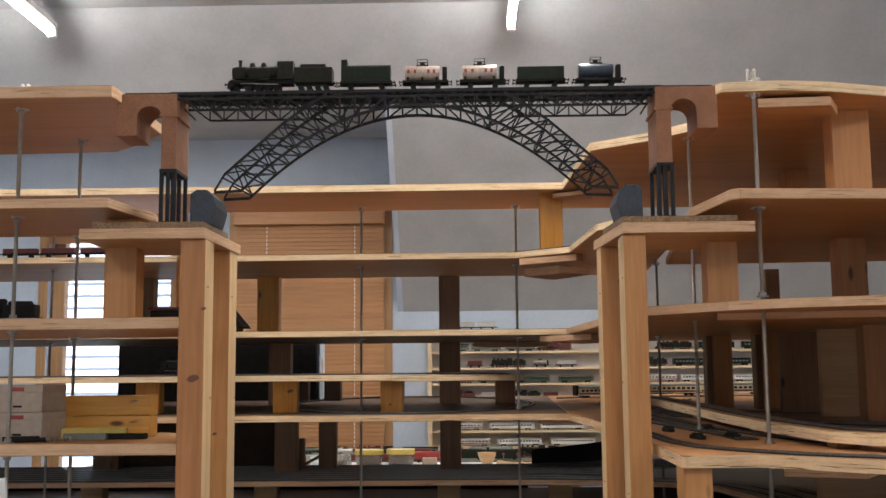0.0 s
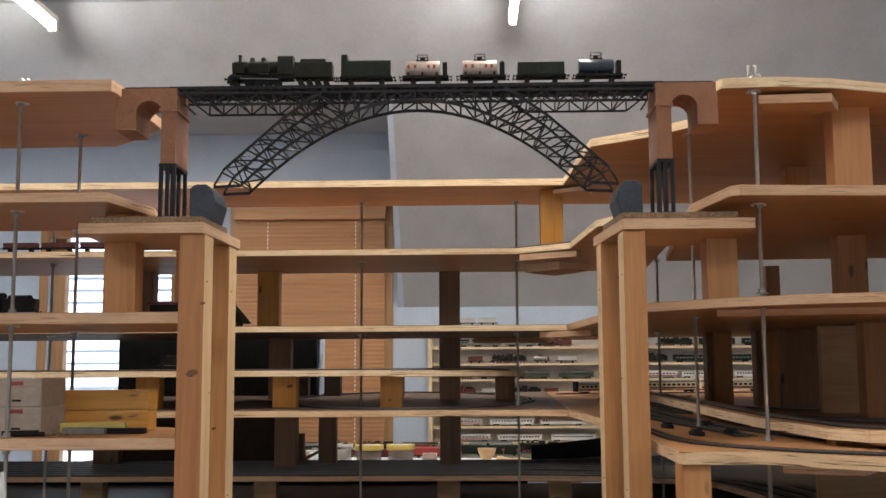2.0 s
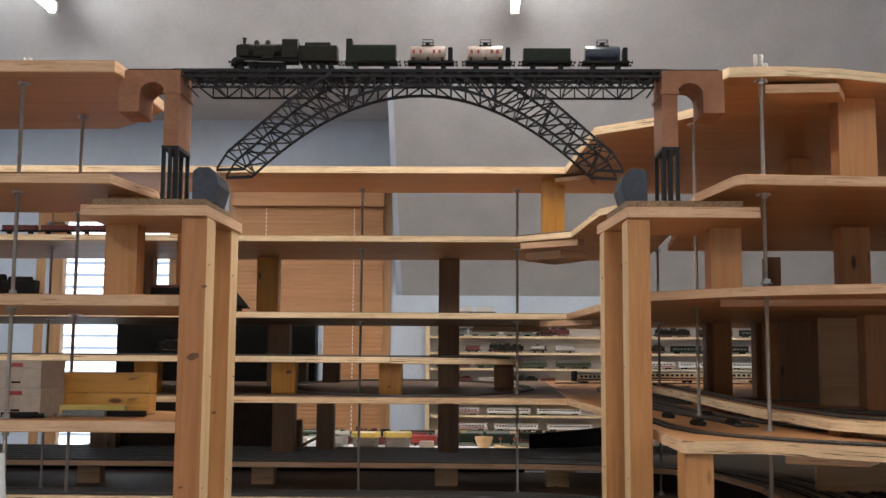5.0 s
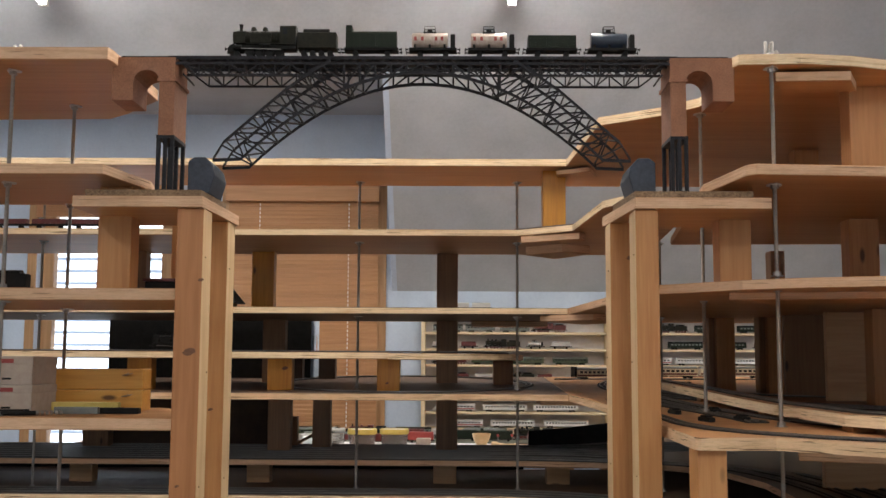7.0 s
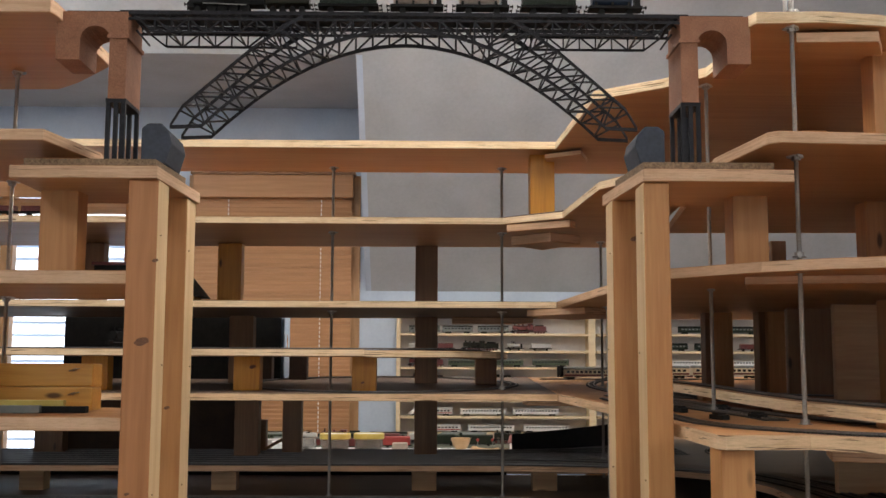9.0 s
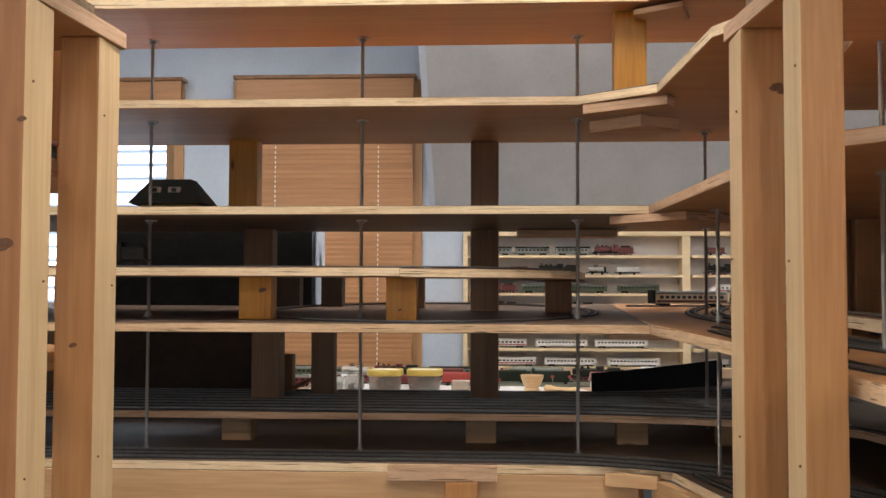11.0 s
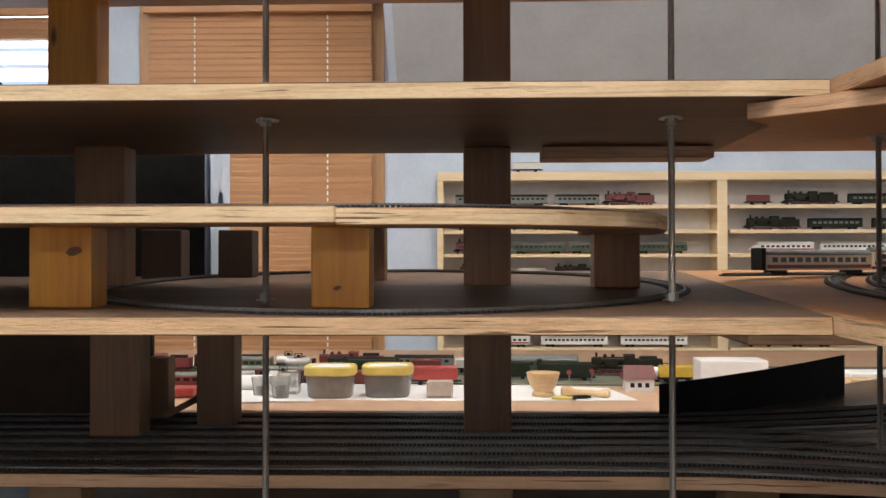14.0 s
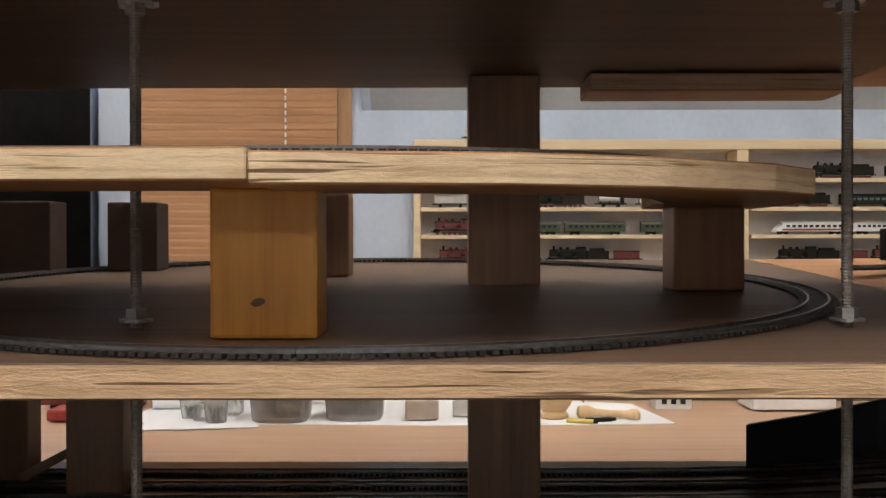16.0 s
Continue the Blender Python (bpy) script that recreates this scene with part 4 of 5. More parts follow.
bm = B()
box(bm, BC - 0.585, 1.146, 1.846, BC + 0.590, 1.204, 1.8525)
bp("deck_plate", bm, BRIDGE)
for y in (BY0, BY1):
    bm = B()
    box(bm, BC - 0.49, y - 0.002, 1.843, BC + 0.49, y + 0.002, 1.849)
    bp("upper_girder", bm, BRIDGE)
    bm = B()
    box(bm, BC - 0.485, y - 0.002, 1.833, BC + 0.485, y + 0.002, 1.837)
    bp("lower_girder", bm, BRIDGE)
    # fine lattice between the girders
    bm = B()
    n = 56
    for i in range(n):
        xa, xb = -0.485 + 0.97 * i / n, -0.485 + 0.97 * (i + 1) / n
        bar(bm, (BC + xa, y, 1.836), (BC + xb, y, 1.846), 0.0014)
        bar(bm, (BC + xa, y, 1.846), (BC + xb, y, 1.836), 0.0014)
    bp("girder_lattice", bm, BRIDGE)["kind"] = "stuff"
    # approach trusses
    for sgn in (-1, 1):
        xs = [0.430 - 0.0292 * i for i in range(9)]
        bm = B()
        swept(bm, [(BC + sgn * 0.464, y, 1.838), (BC + sgn * xs[0], y, 1.813), (BC + sgn * xs[-1], y, 1.813)], 0.0036)
        bp("approach_chord", bm, BRIDGE)
        for i, x in enumerate(xs):
            strut((BC + sgn * x, y, 1.813), (BC + sgn * x, y, 1.836), 0.0024)
            if i < len(xs) - 1:
                p, q = (1.813, 1.836) if i % 2 else (1.836, 1.813)
                strut((BC + sgn * x, y, p), (BC + sgn * xs[i + 1], y, q), 0.0026)
    # arch rib
    m = 28
    lowx = [-0.345 + 0.69 * i / m for i in range(m + 1)]
    bm = B()
    swept(bm, [(BC - 0.398, y, 1.654)] + [(BC + a, y, low(a)) for a in lowx] + [(BC + 0.398, y, 1.654)], 0.0052)
    bp("lower_chord", bm, BRIDGE)
    for sgn in (-1, 1):
        bm = B()
        swept(bm, [(BC + sgn * xa, y, za) for xa, za in TOPC], 0.0054)
        bp("upper_chord", bm, BRIDGE)
        # web of the rib: posts square to the chord and crossing diagonals
        tx = [-0.382 + 0.0238 * i for i in range(9)]
        lx = [-0.340 + 0.0250 * i for i in range(9)]
        for i in range(9):
            strut((BC + sgn * tx[i], y, high(tx[i])), (BC + sgn * lx[i], y, low(lx[i])), 0.0030)
            if i < 8:
                if i % 2:
                    strut((BC + sgn * tx[i], y, high(tx[i])), (BC + sgn * lx[i + 1], y, low(lx[i + 1])), 0.0028)
                else:
                    strut((BC + sgn * lx[i], y, low(lx[i])), (BC + sgn * tx[i + 1], y, high(tx[i + 1])), 0.0028)
    cx = [-0.150 + 0.030 * i for i in range(11)]
    for i, x in enumerate(cx):
        strut((BC + x, y, low(x)), (BC + x, y, 1.836), 0.0036)
        if i < 10:
            if i < 5:
                strut((BC + x, y, low(x)), (BC + cx[i + 1], y, 1.836), 0.0030)
            else:
                strut((BC + x, y, 1.836), (BC + cx[i + 1], y, low(cx[i + 1])), 0.0030)
# cross bracing between the ribs
for sgn in (-1, 1):
    for i in range(9):
        bm = B()
        x0, x1 = -0.375 + 0.0255 * i, -0.375 + 0.0255 * (i + 1)
        bar(bm, (BC + sgn * x0, BY0, high(x0)), (BC + sgn * x1, BY1, high(x1)), 0.0024)
        bar(bm, (BC + sgn * x0, BY1, high(x0)), (BC + sgn * x0, BY0, high(x0)), 0.0024)
        u0, u1 = -0.338 + 0.025 * i, -0.338 + 0.025 * (i + 1)
        bar(bm, (BC + sgn * u0, BY0, low(u0)), (BC + sgn * u1, BY1, low(u1)), 0.0024)
        bar(bm, (BC + sgn * u0, BY1, low(u0)), (BC + sgn * u0, BY0, low(u0)), 0.0024)
        bp("cross_brace", bm, BRIDGE)
for i in range(17):
    x = -0.46 + 0.0575 * i
    bm = B()
    bar(bm, (BC + x, BY0, 1.835), (BC + x, BY1, 1.835), 0.004)
    bar(bm, (BC + x, BY0, 1.835), (BC + x + 0.05, BY1, 1.835), 0.002)
    if abs(x) > 0.19:
        bar(bm, (BC + x, BY0, 1.815), (BC + x, BY1, 1.815), 0.0025)
    bp("floor_beam", bm, BRIDGE)
for sgn in (-1, 1):
    # brick pier with its small arch, built as an outline with the opening left out
    o = lambda pts: [(BC + sgn * x, z) for x, z in pts]
    bm = B()
    op = [(0.530 + 0.0255 * math.cos(radians(a)), 1.800 + 0.022 * math.sin(radians(a))) for a in range(0, 181, 20)]
    outline = [(0.475, 1.700), (0.475, 1.8455), (0.596, 1.8455), (0.596, 1.765), (0.5555, 1.765)] + op + [(0.5045, 1.700)]
    pts = o(outline)
    upright(bm, pts[::-1] if sgn > 0 else pts, BY0 - 0.004, BY1 + 0.004)
    bp("brick_pier", bm, BRICK, "red brick pier with a small round arch")
    bm = B()
    x0, x1 = sorted((BC + sgn * 0.4715, BC + sgn * 0.508))
    box(bm, x0, BY0 - 0.007, 1.800, x1, BY1 + 0.007, 1.806)
    bp("pier_moulding", bm, BRICK)
    for lx in (0.478, 0.491, 0.504):
        for y in (BY0 - 0.001, BY1 - 0.005):
            bm = B()
            box(bm, BC + sgn * lx - 0.0035, y, 1.592, BC + sgn * lx + 0.0035, y + 0.007, 1.701)
            bp("tower_leg", bm, BRIDGE)
    bm = B()
    x0, x1 = sorted((BC + sgn * 0.474, BC + sgn * 0.508))
    box(bm, x0, BY0 - 0.002, 1.592, x1, BY1 + 0.003, 1.600)
    bp("tower_plate", bm, BRIDGE)
    bm = B()
    box(bm, x0, BY0 - 0.002, 1.694, x1, BY1 + 0.003, 1.7005)
    bp("tower_plate", bm, BRIDGE)
    bm = B()
    pts = o([(0.443, 1.592), (0.402, 1.592), (0.392, 1.626), (0.397, 1.645), (0.410, 1.658), (0.432, 1.658), (0.443, 1.650)])
    upright(bm, pts if sgn < 0 else pts[::-1], BY0 - 0.010, BY1 + 0.010)
    soften(bm, 0.0015, 1)
    bp("abutment", bm, ABUT, "slate-blue abutment block")
track("bridge_track", [(-0.60, 1.175), (0.58, 1.175)], 1.8648, "single track across the bridge")

# ---------------------------------------------------------------- rolling stock


def wheelset(t, x, r=0.0055, spoke=BLACK):
    bm = B()
    for y in (-0.0075, 0.0075):
        cyl(bm, (x, y - 0.0015, r), (x, y + 0.0015, r), r, 14)
    cyl(bm, (x, -0.0075, r), (x, 0.0075, r), 0.0012, 6)
    part("wheelset", bm, spoke, t)


def buffers(t, L, z=0.012):
    for x, s in ((0, -1), (L, 1)):
        for y in (-0.010, 0.010):
            bm = B()
            cyl(bm, (x, y, z), (x + s * 0.005, y, z), 0.0012, 8)
            cyl(bm, (x + s * 0.004, y, z), (x + s * 0.0055, y, z), 0.0028, 10)
            part("buffer", bm, BLACK, t)


def chassis(t, L):
    bm = B()
    box(bm, 0.001, -0.0125, 0.0105, L - 0.001, 0.0125, 0.0145)
    part("chassis", bm, BLACK, t)
    buffers(t, L)


def round_body(bm, x0, x1, w, z0, zs, z1, n=8):
    """A coach-like body with a bowed roof."""
    prof = [(-w, z0), (-w, zs)]
    prof += [(-w * math.cos(math.pi * i / n), zs + (z1 - zs) * math.sin(math.pi * i / n)) for i in range(1, n)]
    prof += [(w, zs), (w, z0)]
    a = [bm.verts.new((x0, y, z)) for y, z in prof]
    b = [bm.verts.new((x1, y, z)) for y, z in prof]
    bm.faces.new(a)
    bm.faces.new(b[::-1])
    k = len(prof)
    for i in range(k):
        bm.faces.new((a[i], b[i], b[(i + 1) % k], a[(i + 1) % k]))


def tank_wagon(label, body, lettering=None, band=None, group="train on the bridge"):
    t = thing("tank_wagon", (0, 0, 0), label, "model wagon", group)
    chassis(t, 0.092)
    for x in (0.022, 0.070):
        wheelset(t, x)
    bm = B()
    cyl(bm, (0.006, 0, 0.0285), (0.074, 0, 0.0285), 0.0135, 24)
    soften(bm, 0.003, 2)
    part("tank", bm, body, t, "", True)
    bm = B()
    box(bm, 0.079, -0.010, 0.0145, 0.088, 0.010, 0.038)
    soften(bm, 0.001, 1)
    part("brake_cabin", bm, BLACK, t)
    bm = B()
    cyl(bm, (0.040, 0, 0.041), (0.040, 0, 0.047), 0.005, 12)
    part("dome", bm, BLACK, t)
    bm = B()
    for x in (0.030, 0.050):
        for y in (-0.008, 0.008):
            bar(bm, (x, y, 0.036), (x, y, 0.051), 0.0009)
        bar(bm, (x, -0.008, 0.051), (x, 0.008, 0.051), 0.0009)
    for y in (-0.008, 0.008):
        bar(bm, (0.030, y, 0.051), (0.050, y, 0.051), 0.0009)
    box(bm, 0.028, -0.009, 0.0405, 0.052, 0.009, 0.0418)
    part("walkway", bm, BLACK, t)
    for x in (0.012, 0.040, 0.068):
        bm = B()
        box(bm, x - 0.002, -0.0125, 0.0145, x + 0.002, 0.0125, 0.020)
        part("saddle", bm, BLACK, t)
    if lettering:
        for x in (0.013, 0.026, 0.052, 0.063):
            bm = B()
            box(bm, x - 0.0025, -0.01375, 0.026, x + 0.0025, -0.0128, 0.0325)
            part("marking", bm, lettering, t, "plain red marking bar")
    return t


def box_wagon(label, body, L=0.104, H=0.044, cabin=True, group="train on the bridge", bow=0.006, half=None):
    t = thing("box_wagon", (0, 0, 0), label, "model wagon", group)
    chassis(t, L)
    for x in (0.022, L - 0.022):
        wheelset(t, x)
    bm = B()
    round_body(bm, 0.004, L - 0.004, 0.0135, 0.0145, H - bow, H)
    part("body", bm, body, t)
    bm = B()
    for i in range(9):
        x = 0.008 + (L - 0.016) * i / 8
        box(bm, x - 0.0006, -0.0142, 0.0148, x + 0.0006, 0.0142, H - bow)
    part("plank_rib", bm, body, t)
    bm = B()
    box(bm, L * 0.44, -0.0145, 0.0160, L * 0.58, 0.0145, H - bow - 0.002)
    part("sliding_door", bm, body, t)
    if cabin:
        bm = B()
        box(bm, 0.004, -0.0135, H - 0.004, 0.016, 0.0135, H + 0.008)
        soften(bm, 0.001, 1)
        part("brake_cabin", bm, body, t)
    return t


def steam_loco(label, body, L=0.205, group="train on the bridge", wheels=BLACK):
    t = thing("steam_locomotive", (0, 0, 0), label, "model locomotive", group)
    k = L / 0.205
    bm = B()
    box(bm, 0.004 * k, -0.011, 0.012, 0.128 * k, 0.011, 0.019)
    part("frame", bm, BLACK, t)
    bm = B()
    cyl(bm, (0.012 * k, 0, 0.0335), (0.098 * k, 0, 0.0335), 0.0115, 24)
    soften(bm, 0.0015, 1)
    part("boiler", bm, body, t, "", True)
    bm = B()
    cyl(bm, (0.008 * k, 0, 0.0335), (0.013 * k, 0, 0.0335), 0.0095, 20)
    part("smokebox_door", bm, BLACK, t)
    bm = B()
    lathe(bm, (0.022 * k, 0, 0.043), ((0.0035, 0), (0.003, 0.004), (0.0032, 0.010), (0.004, 0.012), (0.004, 0.013)), 14)
    part("chimney", bm, BLACK, t, "", True)
    for x in (0.046, 0.068):
        bm = B()
        lathe(bm, (x * k, 0, 0.043), ((0.0055, 0), (0.0055, 0.005), (0.004, 0.008), (0.0015, 0.0092)), 16)
        part("dome", bm, body, t, "", True)
    bm = B()
    round_body(bm, 0.098 * k, 0.128 * k, 0.0150, 0.019, 0.048, 0.053)
    part("cab", bm, body, t)
    for y in (-0.0153, 0.0145):
        bm = B()
        box(bm, 0.104 * k, y, 0.036, 0.112 * k, y + 0.0008, 0.046)
        part("cab_window", bm, DARKGLASS, t)
    for y in (-0.0150, 0.0105):
        bm = B()
        box(bm, 0.034 * k, y, 0.020, 0.096 * k, y + 0.0045, 0.0215)
        part("running_board", bm, body, t)
        bm = B()
        box(bm, 0.042 * k, y, 0.0215, 0.082 * k, y + 0.004, 0.038)
        soften(bm, 0.001, 1)
        part("side_tank", bm, body, t)
        bm = B()
        cyl(bm, (0.010 * k, y + 0.002, 0.0145), (0.026 * k, y + 0.002, 0.0145), 0.0042, 12)
        part("cylinder", bm, BLACK, t)
        bm = B()
        bar(bm, (0.026 * k, y + 0.001, 0.0125), (0.100 * k, y + 0.001, 0.0105), 0.0014)
        part("coupling_rod", bm, RAIL, t)
        bm = B()
        box(bm, 0.010 * k, y + (0.0006 if y < 0 else 0.0032), 0.0215, 0.033 * k, y + (0.0013 if y < 0 else 0.0039), 0.040)
        part("smoke_deflector", bm, body, t)
        bm = B()
        bar(bm, (0.034 * k, y * 0.86 + 0.001, 0.041), (0.097 * k, y * 0.86 + 0.001, 0.041), 0.0009)
        for hx in (0.040, 0.060, 0.080):
            bar(bm, (hx * k, y * 0.86 + 0.001, 0.041), (hx * k, 0.0, 0.038), 0.0009)
        part("handrail", bm, RAIL, t)
        bm = B()
        cyl(bm, (0.060 * k, y + 0.002, 0.018), (0.080 * k, y + 0.002, 0.018), 0.0032, 10)
        part("air_reservoir", bm, BLACK, t)
        for rx in (0.050, 0.074):
            bm = B()
            bar(bm, (rx * k, y * 0.8, 0.021), (rx * k - 0.004, y * 0.8, 0.044), 0.0012)
            part("sand_pipe", bm, BLACK, t)
    bm = B()
    upright(bm, [(0.0, 0.007), (0.012 * k, 0.007), (0.012 * k, 0.021), (0.004 * k, 0.018), (0.0, 0.013)], -0.0135, 0.0135)
    part("buffer_beam", bm, BLACK, t)
    for bx in (0.030, 0.052, 0.075, 0.090):
        bm = B()
        cyl(bm, (bx * k, 0, 0.0335), (bx * k + 0.0012, 0, 0.0335), 0.0119, 24)
        part("boiler_band", bm, BLACK, t)
    for i in range(4):
        wheelset(t, (0.040 + 0.0185 * i) * k, 0.0085, wheels)
    wheelset(t, 0.016 * k, 0.0055, wheels)
    # tender
    bm = B()
    box(bm, 0.1305 * k, -0.014, 0.0125, L, 0.014, 0.040)
    soften(bm, 0.0015, 1)
    part("tender_tank", bm, body, t)
    bm = B()
    round_body(bm, 0.142 * k, 0.190 * k, 0.012, 0.040, 0.0425, 0.048)
    part("coal_load", bm, BLACK, t)
    for i in range(4):
        wheelset(t, (0.143 + 0.0165 * i) * k, 0.0055, wheels)
    buffers(t, L)
    return t


def coach(label, body, roof, L=0.19, group="cabinet trains", windows=9, glass=DARKGLASS, stripe=None, nose=False):
    t = thing("passenger_coach" if not nose else "express_railcar", (0, 0, 0), label, "model coach", group)
    bm = B()
    round_body(bm, 0.002 if not nose else 0.03, L - 0.002, 0.0150, 0.0095, 0.034, 0.0345)
    if nose:
        prof = ((0.030, 0.0150, 0.034), (0.018, 0.0135, 0.029), (0.008, 0.011, 0.021), (0.0, 0.006, 0.0125))
        for (xa, wa, za), (xb, wb, zb) in zip(prof, prof[1:]):
            a = [bm.verts.new((xa, y, z)) for y, z in ((-wa, 0.0095), (-wa, za * 0.8), (-wa * 0.6, za), (wa * 0.6, za), (wa, za * 0.8), (wa, 0.0095))]
            b = [bm.verts.new((xb, y, z)) for y, z in ((-wb, 0.0095), (-wb, zb * 0.8), (-wb * 0.6, zb), (wb * 0.6, zb), (wb, zb * 0.8), (wb, 0.0095))]
            for i in range(6):
                bm.faces.new((a[i], b[i], b[(i + 1) % 6], a[(i + 1) % 6]))
    part("body", bm, body, t)
    bm = B()
    round_body(bm, 0.002 if not nose else 0.03, L - 0.002, 0.0153, 0.0345, 0.0365, 0.0435)
    part("roof", bm, roof, t)
    if stripe:
        bm = B()
        box(bm, 0.004 if not nose else 0.03, -0.01525, 0.0125, L - 0.004, 0.01525, 0.0185)
        part("stripe", bm, stripe, t)
    x0 = 0.012 if not nose else 0.040
    step = (L - x0 - 0.012) / windows
    for i in range(windows):
        bm = B()
        box(bm, x0 + i * step + step * 0.15, -0.01535, 0.0225, x0 + i * step + step * 0.8, 0.01535, 0.0305)
        part("window", bm, glass, t)
    for x in (0.035, L - 0.035):
        bm = B()
        box(bm, x - 0.016, -0.0115, 0.003, x + 0.016, 0.0115, 0.0095)
        soften(bm, 0.001, 1)
        part("bogie", bm, BLACK, t)
        for d in (-0.011, 0.011):
            wheelset(t, x + d, 0.0052)
    return t


def put(proto, x, y, z, rz=0.0):
    return copy_thing(proto, pose(x, y, z, 0, 0, rz))


BT = 1.8698
BIG = (1.04, 1.14, 1.20)
X0 = -0.398
loco = steam_loco("olive-black tender steam locomotive on the bridge", OLIVE)
loco.location = (X0, 1.175, BT)
loco.scale = BIG
w = box_wagon("dark green goods brake van on the bridge", GREEN)
w.location = (X0 + 0.227, 1.175, BT)
w.scale = BIG
w = tank_wagon("tan and white tank wagon with red markings", TANKTAN, RED)
w.location = (X0 + 0.354, 1.175, BT)
w.scale = BIG
put(w, X0 + 0.470, 1.175, BT)
w = box_wagon("dark green open goods wagon on the bridge", GREEN, 0.098, 0.036, False, bow=0.001)
w.location = (X0 + 0.584, 1.175, BT)
w.scale = BIG
w = tank_wagon("dark blue tank wagon with a bright top", BLUE)
w.location = (X0 + 0.705, 1.175, BT)
w.scale = BIG

# ---------------------------------------------------------------- display cabinet on the back wall
CX0, CX1, CY0, CY1, CZ0, CZ1 = -0.14, 2.95, 5.10, 5.24, 0.84, 1.578
cab = thing("display_cabinet", (CX0, CY0, CZ0), "pale birch wall cabinet with rows of shelves full of model trains", "display cabinet")
inv = Matrix.Translation((-CX0, -CY0, -CZ0))


def cpart(name, dims, material, bevel=0.002):
    ob = boxed(name, dims, material, cab, bevel)
    ob.matrix_parent_inverse = inv


cpart("back_panel", (CX0 + 0.02, CY1 - 0.012, CZ0, CX1, CY1, CZ1 - 0.03), CABBACK, 0)
cpart("top_panel", (CX0, CY0, CZ1 - 0.032, CX1, CY1, CZ1), CABW)
cpart("side_panel", (CX0, CY0, CZ0, CX0 + 0.022, CY1, CZ1 - 0.033), CABW)
for x in (0.912, 1.98):
    cpart("divider", (x - 0.019, CY0 + 0.002, CZ0, x + 0.019, CY1 - 0.013, CZ1 - 0.033), CABW)
SHELVES = (1.454, 1.362, 1.274, 1.182, 1.100, 1.013, 0.925)
for z in SHELVES:
    for x0, x1 in ((CX0 + 0.023, 0.90), (0.94, 1.96), (2.0, CX1)):
        cpart("shelf", (x0, CY0 + 0.004, z - 0.013, x1, CY1 - 0.013, z), CABW, 0.001)
G = "trains in the display cabinet"
protos = {
    "green": coach("dark green passenger coach in the cabinet", LGREEN, GREYL, 0.20, G, 10),
    "grey": coach("dull grey passenger coach in the cabinet", GREYL, OLIVE, 0.17, G, 8),
    "dark": coach("blackish green passenger coach in the cabinet", GREEN, BLACK, 0.20, G, 9, GREYL),
    "white": coach("white express coach with a dark window band", WHITE, SILVER, 0.25, G, 14),
    "nose": coach("white express railcar with a red stripe and pointed nose", WHITE, WHITE, 0.24, G, 10, DARKGLASS, RED, True),
    "loco": steam_loco("black steam locomotive with red wheels in the cabinet", OLIVE, 0.20, G, MAROON),
    "redloco": steam_loco("maroon and black steam locomotive in the cabinet", MAROON, 0.19, G, MAROON),
    "small": box_wagon("small maroon goods wagon in the cabinet", MAROON, 0.09, 0.04, False, G),
    "pale": box_wagon("pale grey goods van in the cabinet", SILVER, 0.11, 0.042, False, G),
    "tank": tank_wagon("silver tank wagon with black walkway", SILVER, None, None, G),
}
ROWS = ((("grey", "grey", "grey", "redloco"), ("small", "loco", "dark", "dark", "dark"), ("dark", "green", "loco")),
        (("pale", "small", "loco", "tank", "pale"), ("loco", "dark", "dark", "small"), ("grey", "grey", "pale")),
        (("redloco", "green", "green", "green"), ("nose", "white", "white"), ("green", "green")),
        (("redloco", "pale", "loco", "small"), ("loco", "small", "redloco", "pale"), ("tank", "tank", "loco")),
        (("tank", "pale", "grey", "small"), ("green", "dark", "pale"), ("loco", "dark")),
        (("nose", "white", "white"), ("small", "tank"), ("white", "white")),
        (("nose", "white", "white"), ("pale", "grey"), ("white", "white")))
LEN = {"green": 0.20, "grey": 0.17, "dark": 0.20, "white": 0.25, "nose": 0.24, "loco": 0.20, "redloco": 0.19, "small": 0.09, "pale": 0.11, "tank": 0.092}
rng = random.Random(4)
used = set()
for z, row in zip(SHELVES, ROWS):
    for names, xs, xe in zip(row, (-0.09, 0.99, 2.03), (0.89, 1.94, 2.93)):
        x = xs + rng.uniform(0, 0.06)
        for n in names:
            if x + LEN[n] > xe:
                break
            if n not in used:
                used.add(n)
                protos[n].location = (x, 5.165, z + 0.0003)
            else:
                put(protos[n], x, 5.165, z + 0.0003)
            x += LEN[n] + rng.uniform(0.006, 0.05)
    if z == SHELVES[0]:
        put(protos["pale"], 0.02, 5.16, CZ1 + 0.0003)
        put(protos["pale"], 0.14, 5.16, CZ1 + 0.0003)

# the cream and maroon express on the side wing
w = coach("cream and maroon passenger coach on the side wing", CREAM, GREYL, 0.24, "express on the side wing", 12, DARKGLASS, MAROON)
w.matrix_world = pose(0.465, 2.885, 1.2208, 0, 0, 28)
put(w, 0.685, 3.005, 1.2263, 5)
put(w, 0.931, 3.028, 1.2274, 3)
put(w, 1.178, 3.040, 1.2280, 1)
boxed("gangway", (-0.006, -0.013, 0.010, 0.004, 0.013, 0.046), BLACK, w, 0.002, "black corridor end")
track("wing_track", [(0.40, 2.83), (0.465, 2.885), (0.56, 2.945), (0.685, 3.004), (0.931, 3.028), (1.5, 3.05)], 1.2215, "track under the express train")
